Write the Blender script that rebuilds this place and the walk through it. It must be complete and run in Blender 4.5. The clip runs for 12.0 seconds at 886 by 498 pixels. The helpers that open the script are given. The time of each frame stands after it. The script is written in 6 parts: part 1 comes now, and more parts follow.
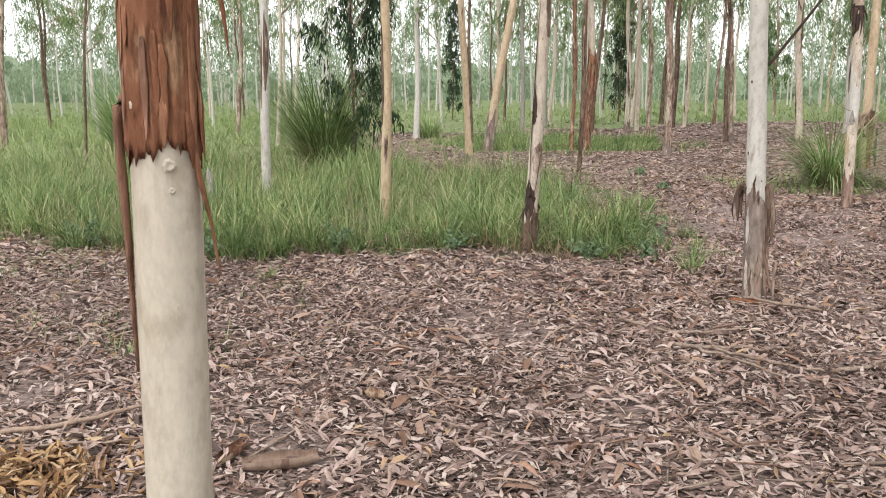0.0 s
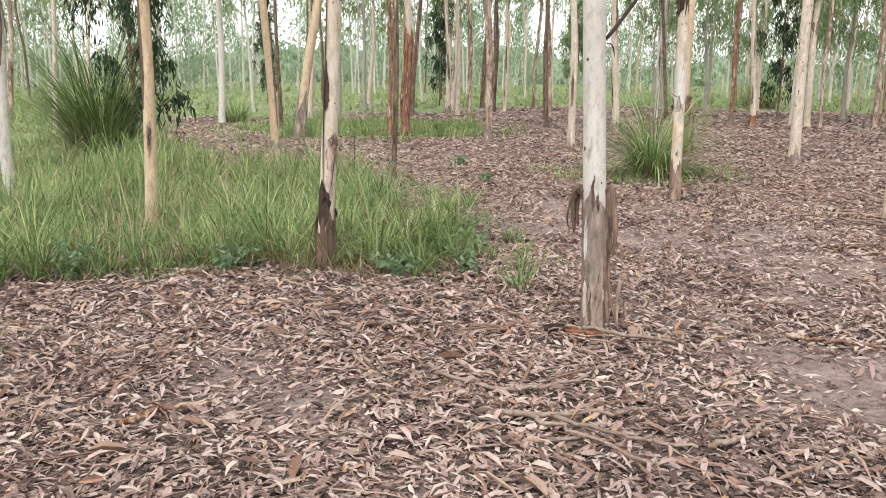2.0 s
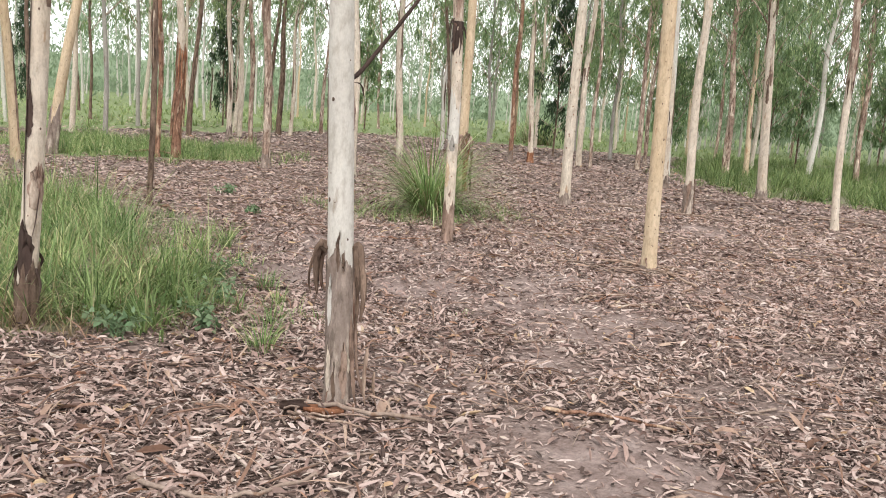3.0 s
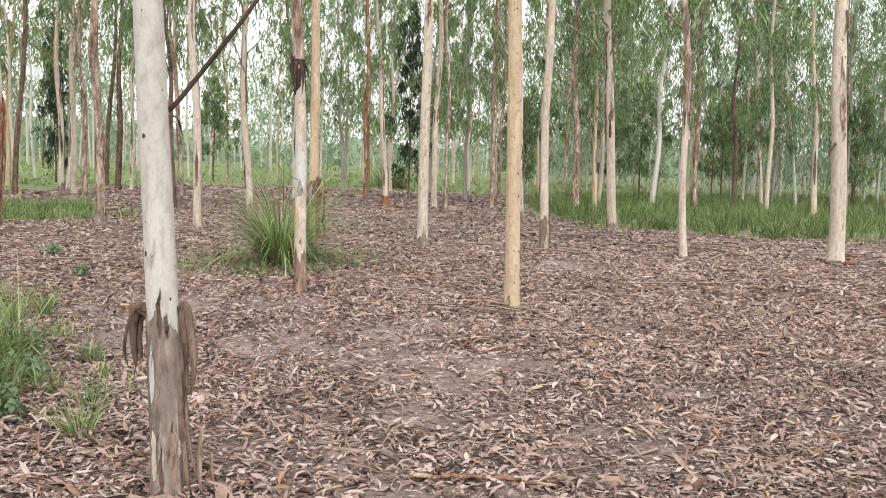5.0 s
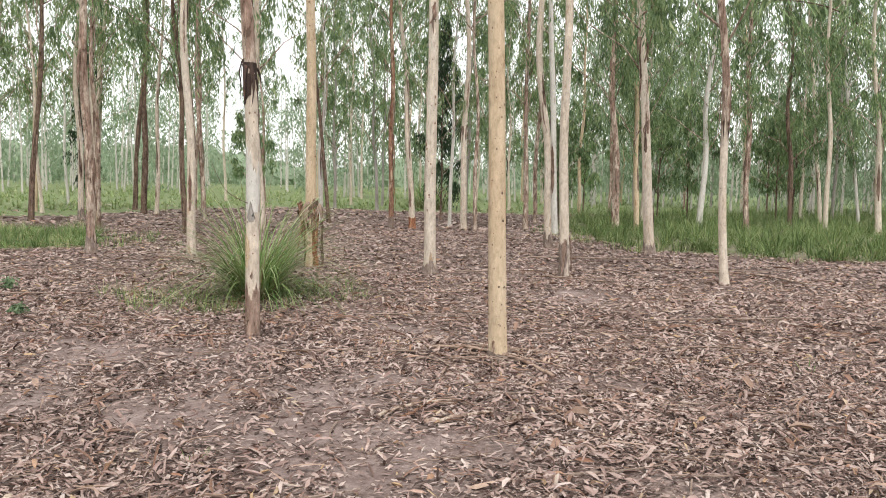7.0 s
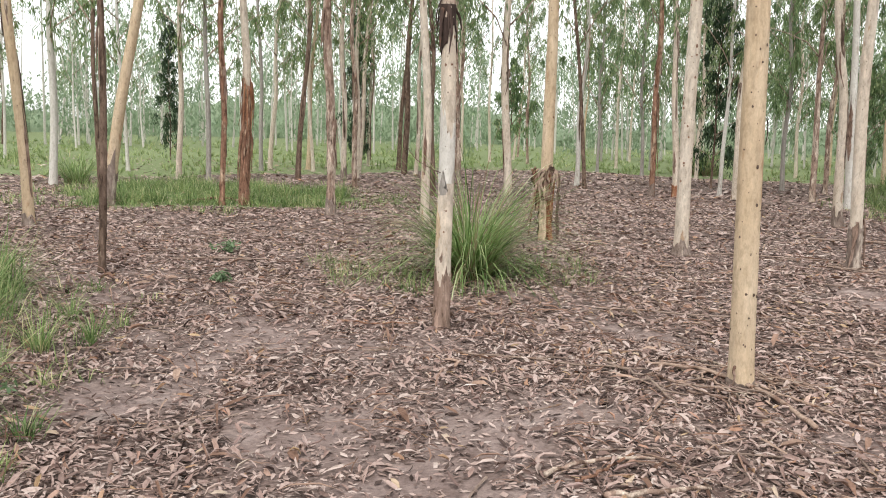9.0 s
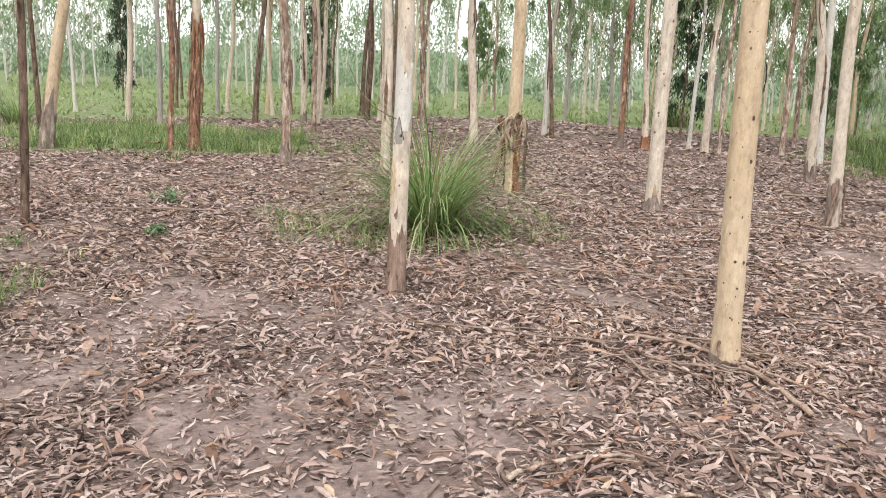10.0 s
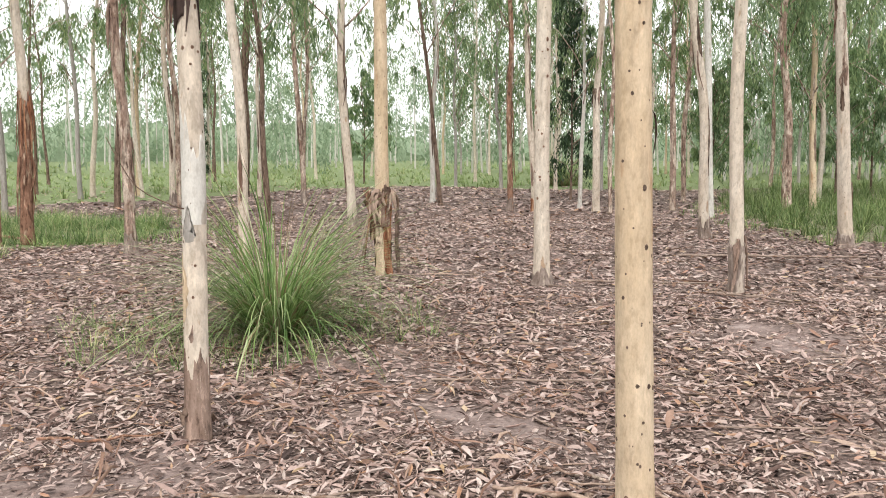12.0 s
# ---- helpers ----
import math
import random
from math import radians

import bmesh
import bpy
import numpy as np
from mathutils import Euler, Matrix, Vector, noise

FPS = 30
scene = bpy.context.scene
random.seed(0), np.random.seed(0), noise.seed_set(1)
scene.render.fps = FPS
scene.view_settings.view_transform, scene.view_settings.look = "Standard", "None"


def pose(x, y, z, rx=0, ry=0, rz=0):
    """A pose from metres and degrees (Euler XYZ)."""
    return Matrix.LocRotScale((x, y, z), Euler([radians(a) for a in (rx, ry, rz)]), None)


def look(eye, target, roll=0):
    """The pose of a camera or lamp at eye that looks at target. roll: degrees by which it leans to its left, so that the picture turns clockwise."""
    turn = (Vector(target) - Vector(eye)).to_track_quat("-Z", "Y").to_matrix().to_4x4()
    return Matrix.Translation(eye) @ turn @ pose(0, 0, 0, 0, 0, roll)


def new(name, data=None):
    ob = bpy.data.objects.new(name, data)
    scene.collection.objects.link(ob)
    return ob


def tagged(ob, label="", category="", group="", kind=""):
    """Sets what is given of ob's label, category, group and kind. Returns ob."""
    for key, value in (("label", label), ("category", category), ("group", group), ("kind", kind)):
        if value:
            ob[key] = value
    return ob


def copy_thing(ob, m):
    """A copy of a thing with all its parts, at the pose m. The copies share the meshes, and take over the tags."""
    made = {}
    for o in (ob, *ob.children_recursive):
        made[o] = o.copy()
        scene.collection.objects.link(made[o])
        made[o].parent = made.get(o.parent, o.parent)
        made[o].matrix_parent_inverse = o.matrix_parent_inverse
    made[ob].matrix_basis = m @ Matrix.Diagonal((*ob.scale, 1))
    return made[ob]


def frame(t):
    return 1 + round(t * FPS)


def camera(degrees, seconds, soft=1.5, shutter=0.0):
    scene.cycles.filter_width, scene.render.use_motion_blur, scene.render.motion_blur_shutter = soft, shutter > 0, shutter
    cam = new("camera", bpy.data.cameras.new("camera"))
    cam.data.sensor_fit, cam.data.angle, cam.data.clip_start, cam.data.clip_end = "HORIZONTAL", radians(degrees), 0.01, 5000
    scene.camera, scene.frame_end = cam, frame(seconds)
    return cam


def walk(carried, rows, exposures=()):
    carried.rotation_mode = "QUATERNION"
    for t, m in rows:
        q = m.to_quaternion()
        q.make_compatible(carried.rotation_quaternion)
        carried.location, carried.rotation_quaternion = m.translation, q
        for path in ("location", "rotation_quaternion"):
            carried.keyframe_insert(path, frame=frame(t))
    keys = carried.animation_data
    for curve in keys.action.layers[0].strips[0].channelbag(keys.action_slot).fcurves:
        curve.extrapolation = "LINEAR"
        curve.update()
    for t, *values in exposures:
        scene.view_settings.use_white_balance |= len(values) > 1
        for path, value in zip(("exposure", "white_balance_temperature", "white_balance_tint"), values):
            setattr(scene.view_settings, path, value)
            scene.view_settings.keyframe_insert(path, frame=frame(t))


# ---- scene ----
cam = camera(56.2, 12.0, 1.0)
PATH = [
    (0, (0.173, -0.464, 1.496), (0.259, 1.498, 1.118), -0.2),
    (0.5, (0.307, -0.134, 1.526), (0.487, 1.812, 1.103), -2.2),
    (1, (0.377, 0.196, 1.487), (0.666, 2.123, 1.034), -0.8),
    (1.5, (0.432, 0.59, 1.526), (0.819, 2.509, 1.12), 0.4),
    (2, (0.624, 0.935, 1.459), (1.115, 2.829, 1.043), 0.6),
    (2.5, (0.923, 1.239, 1.572), (1.502, 3.11, 1.165), 3.4),
    (3, (1.102, 1.436, 1.551), (2.057, 3.159, 1.21), 4.3),
    (3.5, (1.216, 1.693, 1.532), (2.382, 3.296, 1.264), 5.0),
    (3.7, (1.235, 1.723, 1.524), (2.431, 3.306, 1.272), 5.1),
    (5.3, (1.546, 1.872, 1.486), (2.775, 3.436, 1.28), 1.5),
    (5.5, (1.707, 1.927, 1.524), (2.925, 3.501, 1.324), 1.2),
    (6, (2.036, 2.074, 1.506), (3.218, 3.675, 1.306), 1.1),
    (6.5, (2.436, 2.362, 1.503), (3.6, 3.978, 1.327), 1.5),
    (7, (2.841, 2.51, 1.484), (3.975, 4.149, 1.313), 1.3),
    (7.5, (3.165, 2.673, 1.509), (4.024, 4.472, 1.348), 0.4),
    (7.7, (3.274, 2.794, 1.484), (4.026, 4.64, 1.322), 0.2),
    (9.3, (3.992, 3.691, 1.528), (4.518, 5.587, 1.17), 1.8),
    (9.5, (4.023, 3.785, 1.502), (4.533, 5.675, 1.096), 1.8),
    (10, (4.153, 4.134, 1.493), (4.781, 5.99, 1.093), 2.8),
    (10.5, (4.403, 4.385, 1.478), (5.268, 6.149, 1.108), -0.0),
    (11, (4.777, 4.632, 1.548), (5.68, 6.39, 1.242), -0.1),
    (11.5, (4.977, 4.928, 1.509), (5.911, 6.672, 1.213), 0.4),
    (12, (5.04, 5.269, 1.516), (5.884, 7.067, 1.278), 0.0),
]
walk(cam, [(t, look(eye, target, roll)) for t, eye, target, roll in PATH],
     exposures=[(0, 0.55), (0.5, 0.60), (1.0, 0.72), (2.0, 0.74), (3.5, 0.70), (5.5, 0.68), (7.0, 0.54), (7.5, 0.51), (9.5, 0.58), (10.0, 0.74), (10.5, 0.83), (11.5, 0.80), (12.0, 0.76)])

# ---- light ----
world = bpy.data.worlds.new("overcast_sky")
scene.world = world
world.use_nodes = True
wn, wl = world.node_tree.nodes, world.node_tree.links
wn.clear()
sky = wn.new("ShaderNodeTexSky")
sky.sky_type, sky.sun_disc = "NISHITA", False
sky.sun_elevation, sky.sun_rotation = radians(58), radians(200)
sky.air_density, sky.dust_density, sky.ozone_density = 1.0, 1.2, 1.0
grey = wn.new("ShaderNodeHueSaturation")
grey.inputs["Saturation"].default_value = 0.05
grey.inputs["Value"].default_value = 1.42
back = wn.new("ShaderNodeBackground")
back.inputs["Strength"].default_value = 0.15
wout = wn.new("ShaderNodeOutputWorld")
wl.new(sky.outputs["Color"], grey.inputs["Color"])
wl.new(grey.outputs["Color"], back.inputs["Color"])
wl.new(back.outputs["Background"], wout.inputs["Surface"])

sun_data = bpy.data.lights.new("sun", "SUN")
sun_data.energy, sun_data.angle, sun_data.color = 1.5, radians(35), (1.0, 0.94, 0.86)
sun = new("sun", sun_data)
sun.matrix_world = look((0, 0, 30), (8.5, 13.0, 0))


# ---- materials ----
def material(name):
    m = bpy.data.materials.new(name)
    m.use_nodes = True
    n, l = m.node_tree.nodes, m.node_tree.links
    return m, n, l, n["Principled BSDF"]


def ramp(n, l, source, stops, constant=False):
    r = n.new("ShaderNodeValToRGB")
    if constant:
        r.color_ramp.interpolation = "CONSTANT"
    while len(r.color_ramp.elements) < len(stops):
        r.color_ramp.elements.new(0.5)
    for e, (p, c) in zip(r.color_ramp.elements, stops):
        e.position, e.color = p, (*c, 1)
    l.new(source, r.inputs["Fac"])
    return r.outputs["Color"]


def coords(n, l, scale, world_space=False, shift=True):
    """Coordinates in metres, shifted by a random amount from object to object."""
    if world_space:
        src = n.new("ShaderNodeNewGeometry").outputs["Position"]
    else:
        src = n.new("ShaderNodeTexCoord").outputs["Object"]
    if shift and not world_space:
        info = n.new("ShaderNodeObjectInfo")
        mul = n.new("ShaderNodeMath")
        mul.operation = "MULTIPLY"
        mul.inputs[1].default_value = 37.0
        l.new(info.outputs["Random"], mul.inputs[0])
        add = n.new("ShaderNodeVectorMath")
        add.operation = "ADD"
        l.new(src, add.inputs[0])
        l.new(mul.outputs[0], add.inputs[1])
        src = add.outputs[0]
    mp = n.new("ShaderNodeMapping")
    mp.inputs["Scale"].default_value = scale
    l.new(src, mp.inputs["Vector"])
    return mp.outputs["Vector"]


def noise_tex(n, l, vec, scale, detail=4.0, rough=0.55):
    t = n.new("ShaderNodeTexNoise")
    t.inputs["Scale"].default_value, t.inputs["Detail"].default_value = scale, detail
    t.inputs["Roughness"].default_value = rough
    l.new(vec, t.inputs["Vector"])
    return t.outputs["Fac"]


def blend(n, l, fac, a, b, kind="MIX"):
    m = n.new("ShaderNodeMix")
    m.data_type, m.blend_type = "RGBA", kind
    socks = [s for s in m.inputs if s.enabled]
    for sock, v in zip(socks, (fac, a, b)):
        if isinstance(v, (int, float)):
            sock.default_value = v
        elif isinstance(v, tuple):
            sock.default_value = (*v, 1)
        else:
            l.new(v, sock)
    return [s for s in m.outputs if s.enabled][0]


def bump(n, l, bsdf, height, strength, distance):
    b = n.new("ShaderNodeBump")
    b.inputs["Strength"].default_value, b.inputs["Distance"].default_value = strength, distance
    l.new(height, b.inputs["Height"])
    l.new(b.outputs["Normal"], bsdf.inputs["Normal"])


def bark_material(name, main, second, blotch, blotch_at=0.6, rough=0.75, relief=0.25, streak=2.0, spots=0.0, lined=0.6, flaky=0.0):
    m, n, l, bsdf = material(name)
    broad = noise_tex(n, l, coords(n, l, (5, 5, 1.1)), 1.0, 5)
    long_ = noise_tex(n, l, coords(n, l, (26, 26, streak)), 1.0, 6, 0.65)
    patch = noise_tex(n, l, coords(n, l, (9, 9, 2.2)), 1.0, 7, 0.6)
    fine = noise_tex(n, l, coords(n, l, (120, 120, 60)), 1.0, 4, 0.6)
    col = ramp(n, l, broad, [(0.32, main), (0.68, second)])
    edge = ramp(n, l, patch, [(blotch_at, (0, 0, 0)), (blotch_at + 0.05, (1, 1, 1))])
    col = blend(n, l, edge, col, blotch)
    lines = ramp(n, l, long_, [(0.3, (0.5, 0.47, 0.44)), (0.52, (1, 1, 1)), (0.8, (1.12, 1.1, 1.06))])
    col = blend(n, l, lined, col, lines, "MULTIPLY")
    mottle = noise_tex(n, l, coords(n, l, (30, 30, 14)), 1.0, 5, 0.6)
    col = blend(n, l, 0.7, col, ramp(n, l, mottle, [(0.35, (0.74, 0.71, 0.67)), (0.5, (1, 1, 1)), (0.7, (1.08, 1.07, 1.05))]), "MULTIPLY")
    grain = ramp(n, l, fine, [(0.3, (0.8, 0.79, 0.78)), (0.6, (1.03, 1.03, 1.03))])
    col = blend(n, l, 0.6, col, grain, "MULTIPLY")
    flake = noise_tex(n, l, coords(n, l, (21, 21, 6)), 1.0, 8, 0.68)
    if flaky:
        col = blend(n, l, flaky, col, ramp(n, l, flake, [(0.40, (0.30, 0.27, 0.25)), (0.47, (0.95, 0.92, 0.9)), (0.56, (1.0, 1.0, 1.0)), (0.62, (1.6, 1.6, 1.6))]), "MULTIPLY")
    if spots:
        v = n.new("ShaderNodeTexVoronoi")
        v.inputs["Scale"].default_value = 1.0
        l.new(coords(n, l, (16, 16, 11)), v.inputs["Vector"])
        dots = ramp(n, l, v.outputs["Distance"], [(0.07 * spots, (1, 1, 1)), (0.12 * spots, (0, 0, 0))])
        col = blend(n, l, dots, col, (0.12, 0.075, 0.055))
    l.new(col, bsdf.inputs["Base Color"])
    bsdf.inputs["Roughness"].default_value = rough
    bsdf.inputs["Specular IOR Level"].default_value = 0.25
    bump(n, l, bsdf, blend(n, l, 0.6 if flaky else 0.0, blend(n, l, 0.5, long_, patch), flake), relief, 0.02)
    return m


BARK = {
    "pale": bark_material("pale_bark", (0.56, 0.47, 0.38), (0.66, 0.59, 0.51), (0.42, 0.30, 0.21), 0.63, spots=0.9, lined=0.22, flaky=0.3),
    "white": bark_material("white_bark", (0.55, 0.52, 0.48), (0.64, 0.615, 0.575), (0.42, 0.37, 0.32), 0.62, spots=0.6, lined=0.22),
    "tan": bark_material("tan_bark", (0.53, 0.40, 0.265), (0.63, 0.51, 0.375), (0.47, 0.31, 0.19), 0.62, spots=0.9, lined=0.18, flaky=0.2),
    "cream": bark_material("cream_bark", (0.55, 0.49, 0.40), (0.62, 0.56, 0.47), (0.50, 0.43, 0.34), 0.6, relief=0.12, lined=0.2),
    "brown": bark_material("brown_bark", (0.25, 0.165, 0.13), (0.37, 0.275, 0.225), (0.53, 0.44, 0.37), 0.49, 0.9, 0.8, flaky=0.85),
    "dark": bark_material("dark_bark", (0.13, 0.09, 0.07), (0.22, 0.155, 0.12), (0.38, 0.30, 0.24), 0.63, 0.9, 0.8, flaky=0.85),
    "red": bark_material("red_bark", (0.22, 0.115, 0.078), (0.34, 0.20, 0.14), (0.46, 0.34, 0.25), 0.55, 0.9, 1.0, flaky=0.85),
    "grey": bark_material("grey_bark", (0.30, 0.28, 0.26), (0.40, 0.37, 0.34), (0.24, 0.19, 0.16), 0.62, 0.85, 0.5),
}
BARK_FLAKE = bark_material("loose_bark", (0.24, 0.16, 0.125), (0.35, 0.26, 0.215), (0.17, 0.10, 0.075), 0.55, 0.9, 1.0, 1.0, flaky=0.7)
BARK_RUST = bark_material("rust_bark", (0.24, 0.10, 0.055), (0.37, 0.185, 0.11), (0.50, 0.32, 0.20), 0.58, 0.92, 1.0, 3.0, flaky=0.7)
BARK_BLACK = bark_material("blackened_bark", (0.045, 0.03, 0.026), (0.09, 0.06, 0.05), (0.16, 0.09, 0.065), 0.6, 0.9, 1.0)
BARK_SOCK = bark_material("old_grey_bark", (0.215, 0.165, 0.14), (0.33, 0.27, 0.238), (0.47, 0.40, 0.345), 0.56, 0.9, 1.0, 2.5, flaky=0.55)
STICK = bark_material("dead_stick", (0.25, 0.185, 0.15), (0.37, 0.29, 0.245), (0.22, 0.14, 0.10), 0.58, 0.85, 0.6)
STICK_PINK = bark_material("fallen_branch", (0.32, 0.225, 0.175), (0.45, 0.34, 0.275), (0.22, 0.14, 0.105), 0.58, 0.8, 0.6)


def leaf_material(name, stops, per_object=False, through_light=0.0, rough=0.55, patch=None, patch_scale=0.7):
    m, n, l, bsdf = material(name)
    if per_object:
        rnd = n.new("ShaderNodeObjectInfo").outputs["Random"]
    else:
        rnd = n.new("ShaderNodeNewGeometry").outputs["Random Per Island"]
    col = ramp(n, l, rnd, stops)
    spot = noise_tex(n, l, coords(n, l, (1, 1, 1), True), 55.0, 3)
    col = blend(n, l, 0.5, col, ramp(n, l, spot, [(0.3, (0.66, 0.63, 0.6)), (0.62, (1.08, 1.08, 1.08))]), "MULTIPLY")
    area = noise_tex(n, l, coords(n, l, (1, 1, 1), True), patch_scale, 3)
    lo, hi = patch or ((0.85, 0.85, 0.85), (1.12, 1.12, 1.12))
    col = blend(n, l, 0.8, col, ramp(n, l, area, [(0.35, lo), (0.65, hi)]), "MULTIPLY")
    l.new(col, bsdf.inputs["Base Color"])
    bsdf.inputs["Roughness"].default_value = rough
    bsdf.inputs["Specular IOR Level"].default_value = 0.3
    if through_light:
        tr = n.new("ShaderNodeBsdfTranslucent")
        l.new(col, tr.inputs["Color"])
        ms = n.new("ShaderNodeMixShader")
        ms.inputs["Fac"].default_value = through_light
        out = n["Material Output"]
        l.new(bsdf.outputs["BSDF"], ms.inputs[1])
        l.new(tr.outputs["BSDF"], ms.inputs[2])
        l.new(ms.outputs["Shader"], out.inputs["Surface"])
    return m


LITTER_STOPS = [(0.0, (0.045, 0.03, 0.027)), (0.1, (0.14, 0.094, 0.083)), (0.28, (0.33, 0.232, 0.208)), (0.5, (0.435, 0.325, 0.298)),
                (0.75, (0.505, 0.40, 0.372)), (0.89, (0.55, 0.46, 0.43)), (0.94, (0.40, 0.225, 0.16)), (0.975, (0.47, 0.345, 0.215)), (1.0, (0.60, 0.53, 0.50))]
LITTER = leaf_material("dry_leaf_litter", LITTER_STOPS, rough=0.7, patch=((0.78, 0.74, 0.71), (1.1, 1.1, 1.06)), patch_scale=1.1)
LITTER_BITS = leaf_material("crumbled_leaf_litter", [(0.0, (0.035, 0.024, 0.021)), (0.22, (0.155, 0.105, 0.092)), (0.5, (0.375, 0.277, 0.25)), (0.8, (0.49, 0.385, 0.357)), (1.0, (0.575, 0.495, 0.465))], rough=0.7, patch=((0.78, 0.74, 0.71), (1.1, 1.1, 1.06)), patch_scale=1.1)
LITTER_SINGLE = leaf_material("dry_leaf", LITTER_STOPS, per_object=True, rough=0.6)
LITTER_BARK = leaf_material("bark_litter", [(0.0, (0.15, 0.085, 0.06)), (0.5, (0.28, 0.17, 0.125)), (1.0, (0.42, 0.31, 0.245))], rough=0.8)
LITTER_GOLD = leaf_material("yellowed_leaf", [(0.0, (0.10, 0.05, 0.025)), (0.35, (0.27, 0.15, 0.075)), (0.75, (0.42, 0.265, 0.13)), (1.0, (0.56, 0.43, 0.28))], rough=0.55)
GRASS = leaf_material("green_grass", [(0.0, (0.075, 0.14, 0.045)), (0.35, (0.195, 0.295, 0.11)), (0.7, (0.32, 0.42, 0.18)), (0.88, (0.44, 0.48, 0.25)), (1.0, (0.60, 0.54, 0.36))],
                      through_light=0.3, patch=((0.62, 0.72, 0.64), (1.34, 1.25, 1.2)), patch_scale=1.7)
GRASS_FIELD = leaf_material("field_grass", [(0.0, (0.18, 0.26, 0.105)), (0.5, (0.30, 0.385, 0.165)), (0.9, (0.40, 0.46, 0.235)), (1.0, (0.54, 0.50, 0.31))],
                            through_light=0.3, patch=((0.85, 0.9, 0.8), (1.15, 1.1, 1.1)))
# grass darkened for shade under the denser trees; also serves naturally dark blades
DEEP_AND_SHADED_GRASS = leaf_material("deep_and_shaded_grass", [(0.0, (0.075, 0.125, 0.04)), (0.5, (0.155, 0.225, 0.08)), (0.9, (0.25, 0.325, 0.13)), (1.0, (0.40, 0.40, 0.23))], through_light=0.3, patch=((0.75, 0.82, 0.75), (1.2, 1.15, 1.15)))
TUSSOCK = leaf_material("tussock_blade", [(0.0, (0.09, 0.17, 0.05)), (0.4, (0.22, 0.34, 0.11)), (0.8, (0.38, 0.50, 0.22)), (1.0, (0.62, 0.66, 0.42))], through_light=0.4, rough=0.45)
DRY_BLADE = leaf_material("dead_grass_blade", [(0.0, (0.16, 0.105, 0.06)), (0.6, (0.34, 0.26, 0.15)), (1.0, (0.5, 0.42, 0.28))], through_light=0.15)
FOLIAGE = leaf_material("eucalyptus_leaves", [(0.0, (0.10, 0.165, 0.08)), (0.5, (0.195, 0.29, 0.145)), (0.85, (0.29, 0.39, 0.205)), (1.0, (0.42, 0.49, 0.28))], through_light=0.45, rough=0.5, patch=((0.62, 0.66, 0.62), (1.35, 1.3, 1.2)))
FOLIAGE_LIGHT = leaf_material("light_eucalyptus_leaves", [(0.0, (0.10, 0.165, 0.065)), (0.5, (0.19, 0.275, 0.115)), (1.0, (0.34, 0.40, 0.19))], through_light=0.4, rough=0.5)
FOLIAGE_DARK = leaf_material("dark_leaves", [(0.0, (0.02, 0.042, 0.022)), (0.6, (0.04, 0.075, 0.035)), (1.0, (0.075, 0.12, 0.055))], through_light=0.25, rough=0.5)
# haze of distance is put into this paler, bluer leaf colour
FOLIAGE_HAZED = leaf_material("hazed_distant_leaves", [(0.0, (0.19, 0.275, 0.17)), (0.5, (0.28, 0.37, 0.245)), (1.0, (0.39, 0.47, 0.33))], through_light=0.35, rough=0.7)
WEED = leaf_material("weed_leaves", [(0.0, (0.12, 0.20, 0.10)), (1.0, (0.27, 0.36, 0.21))], through_light=0.3)


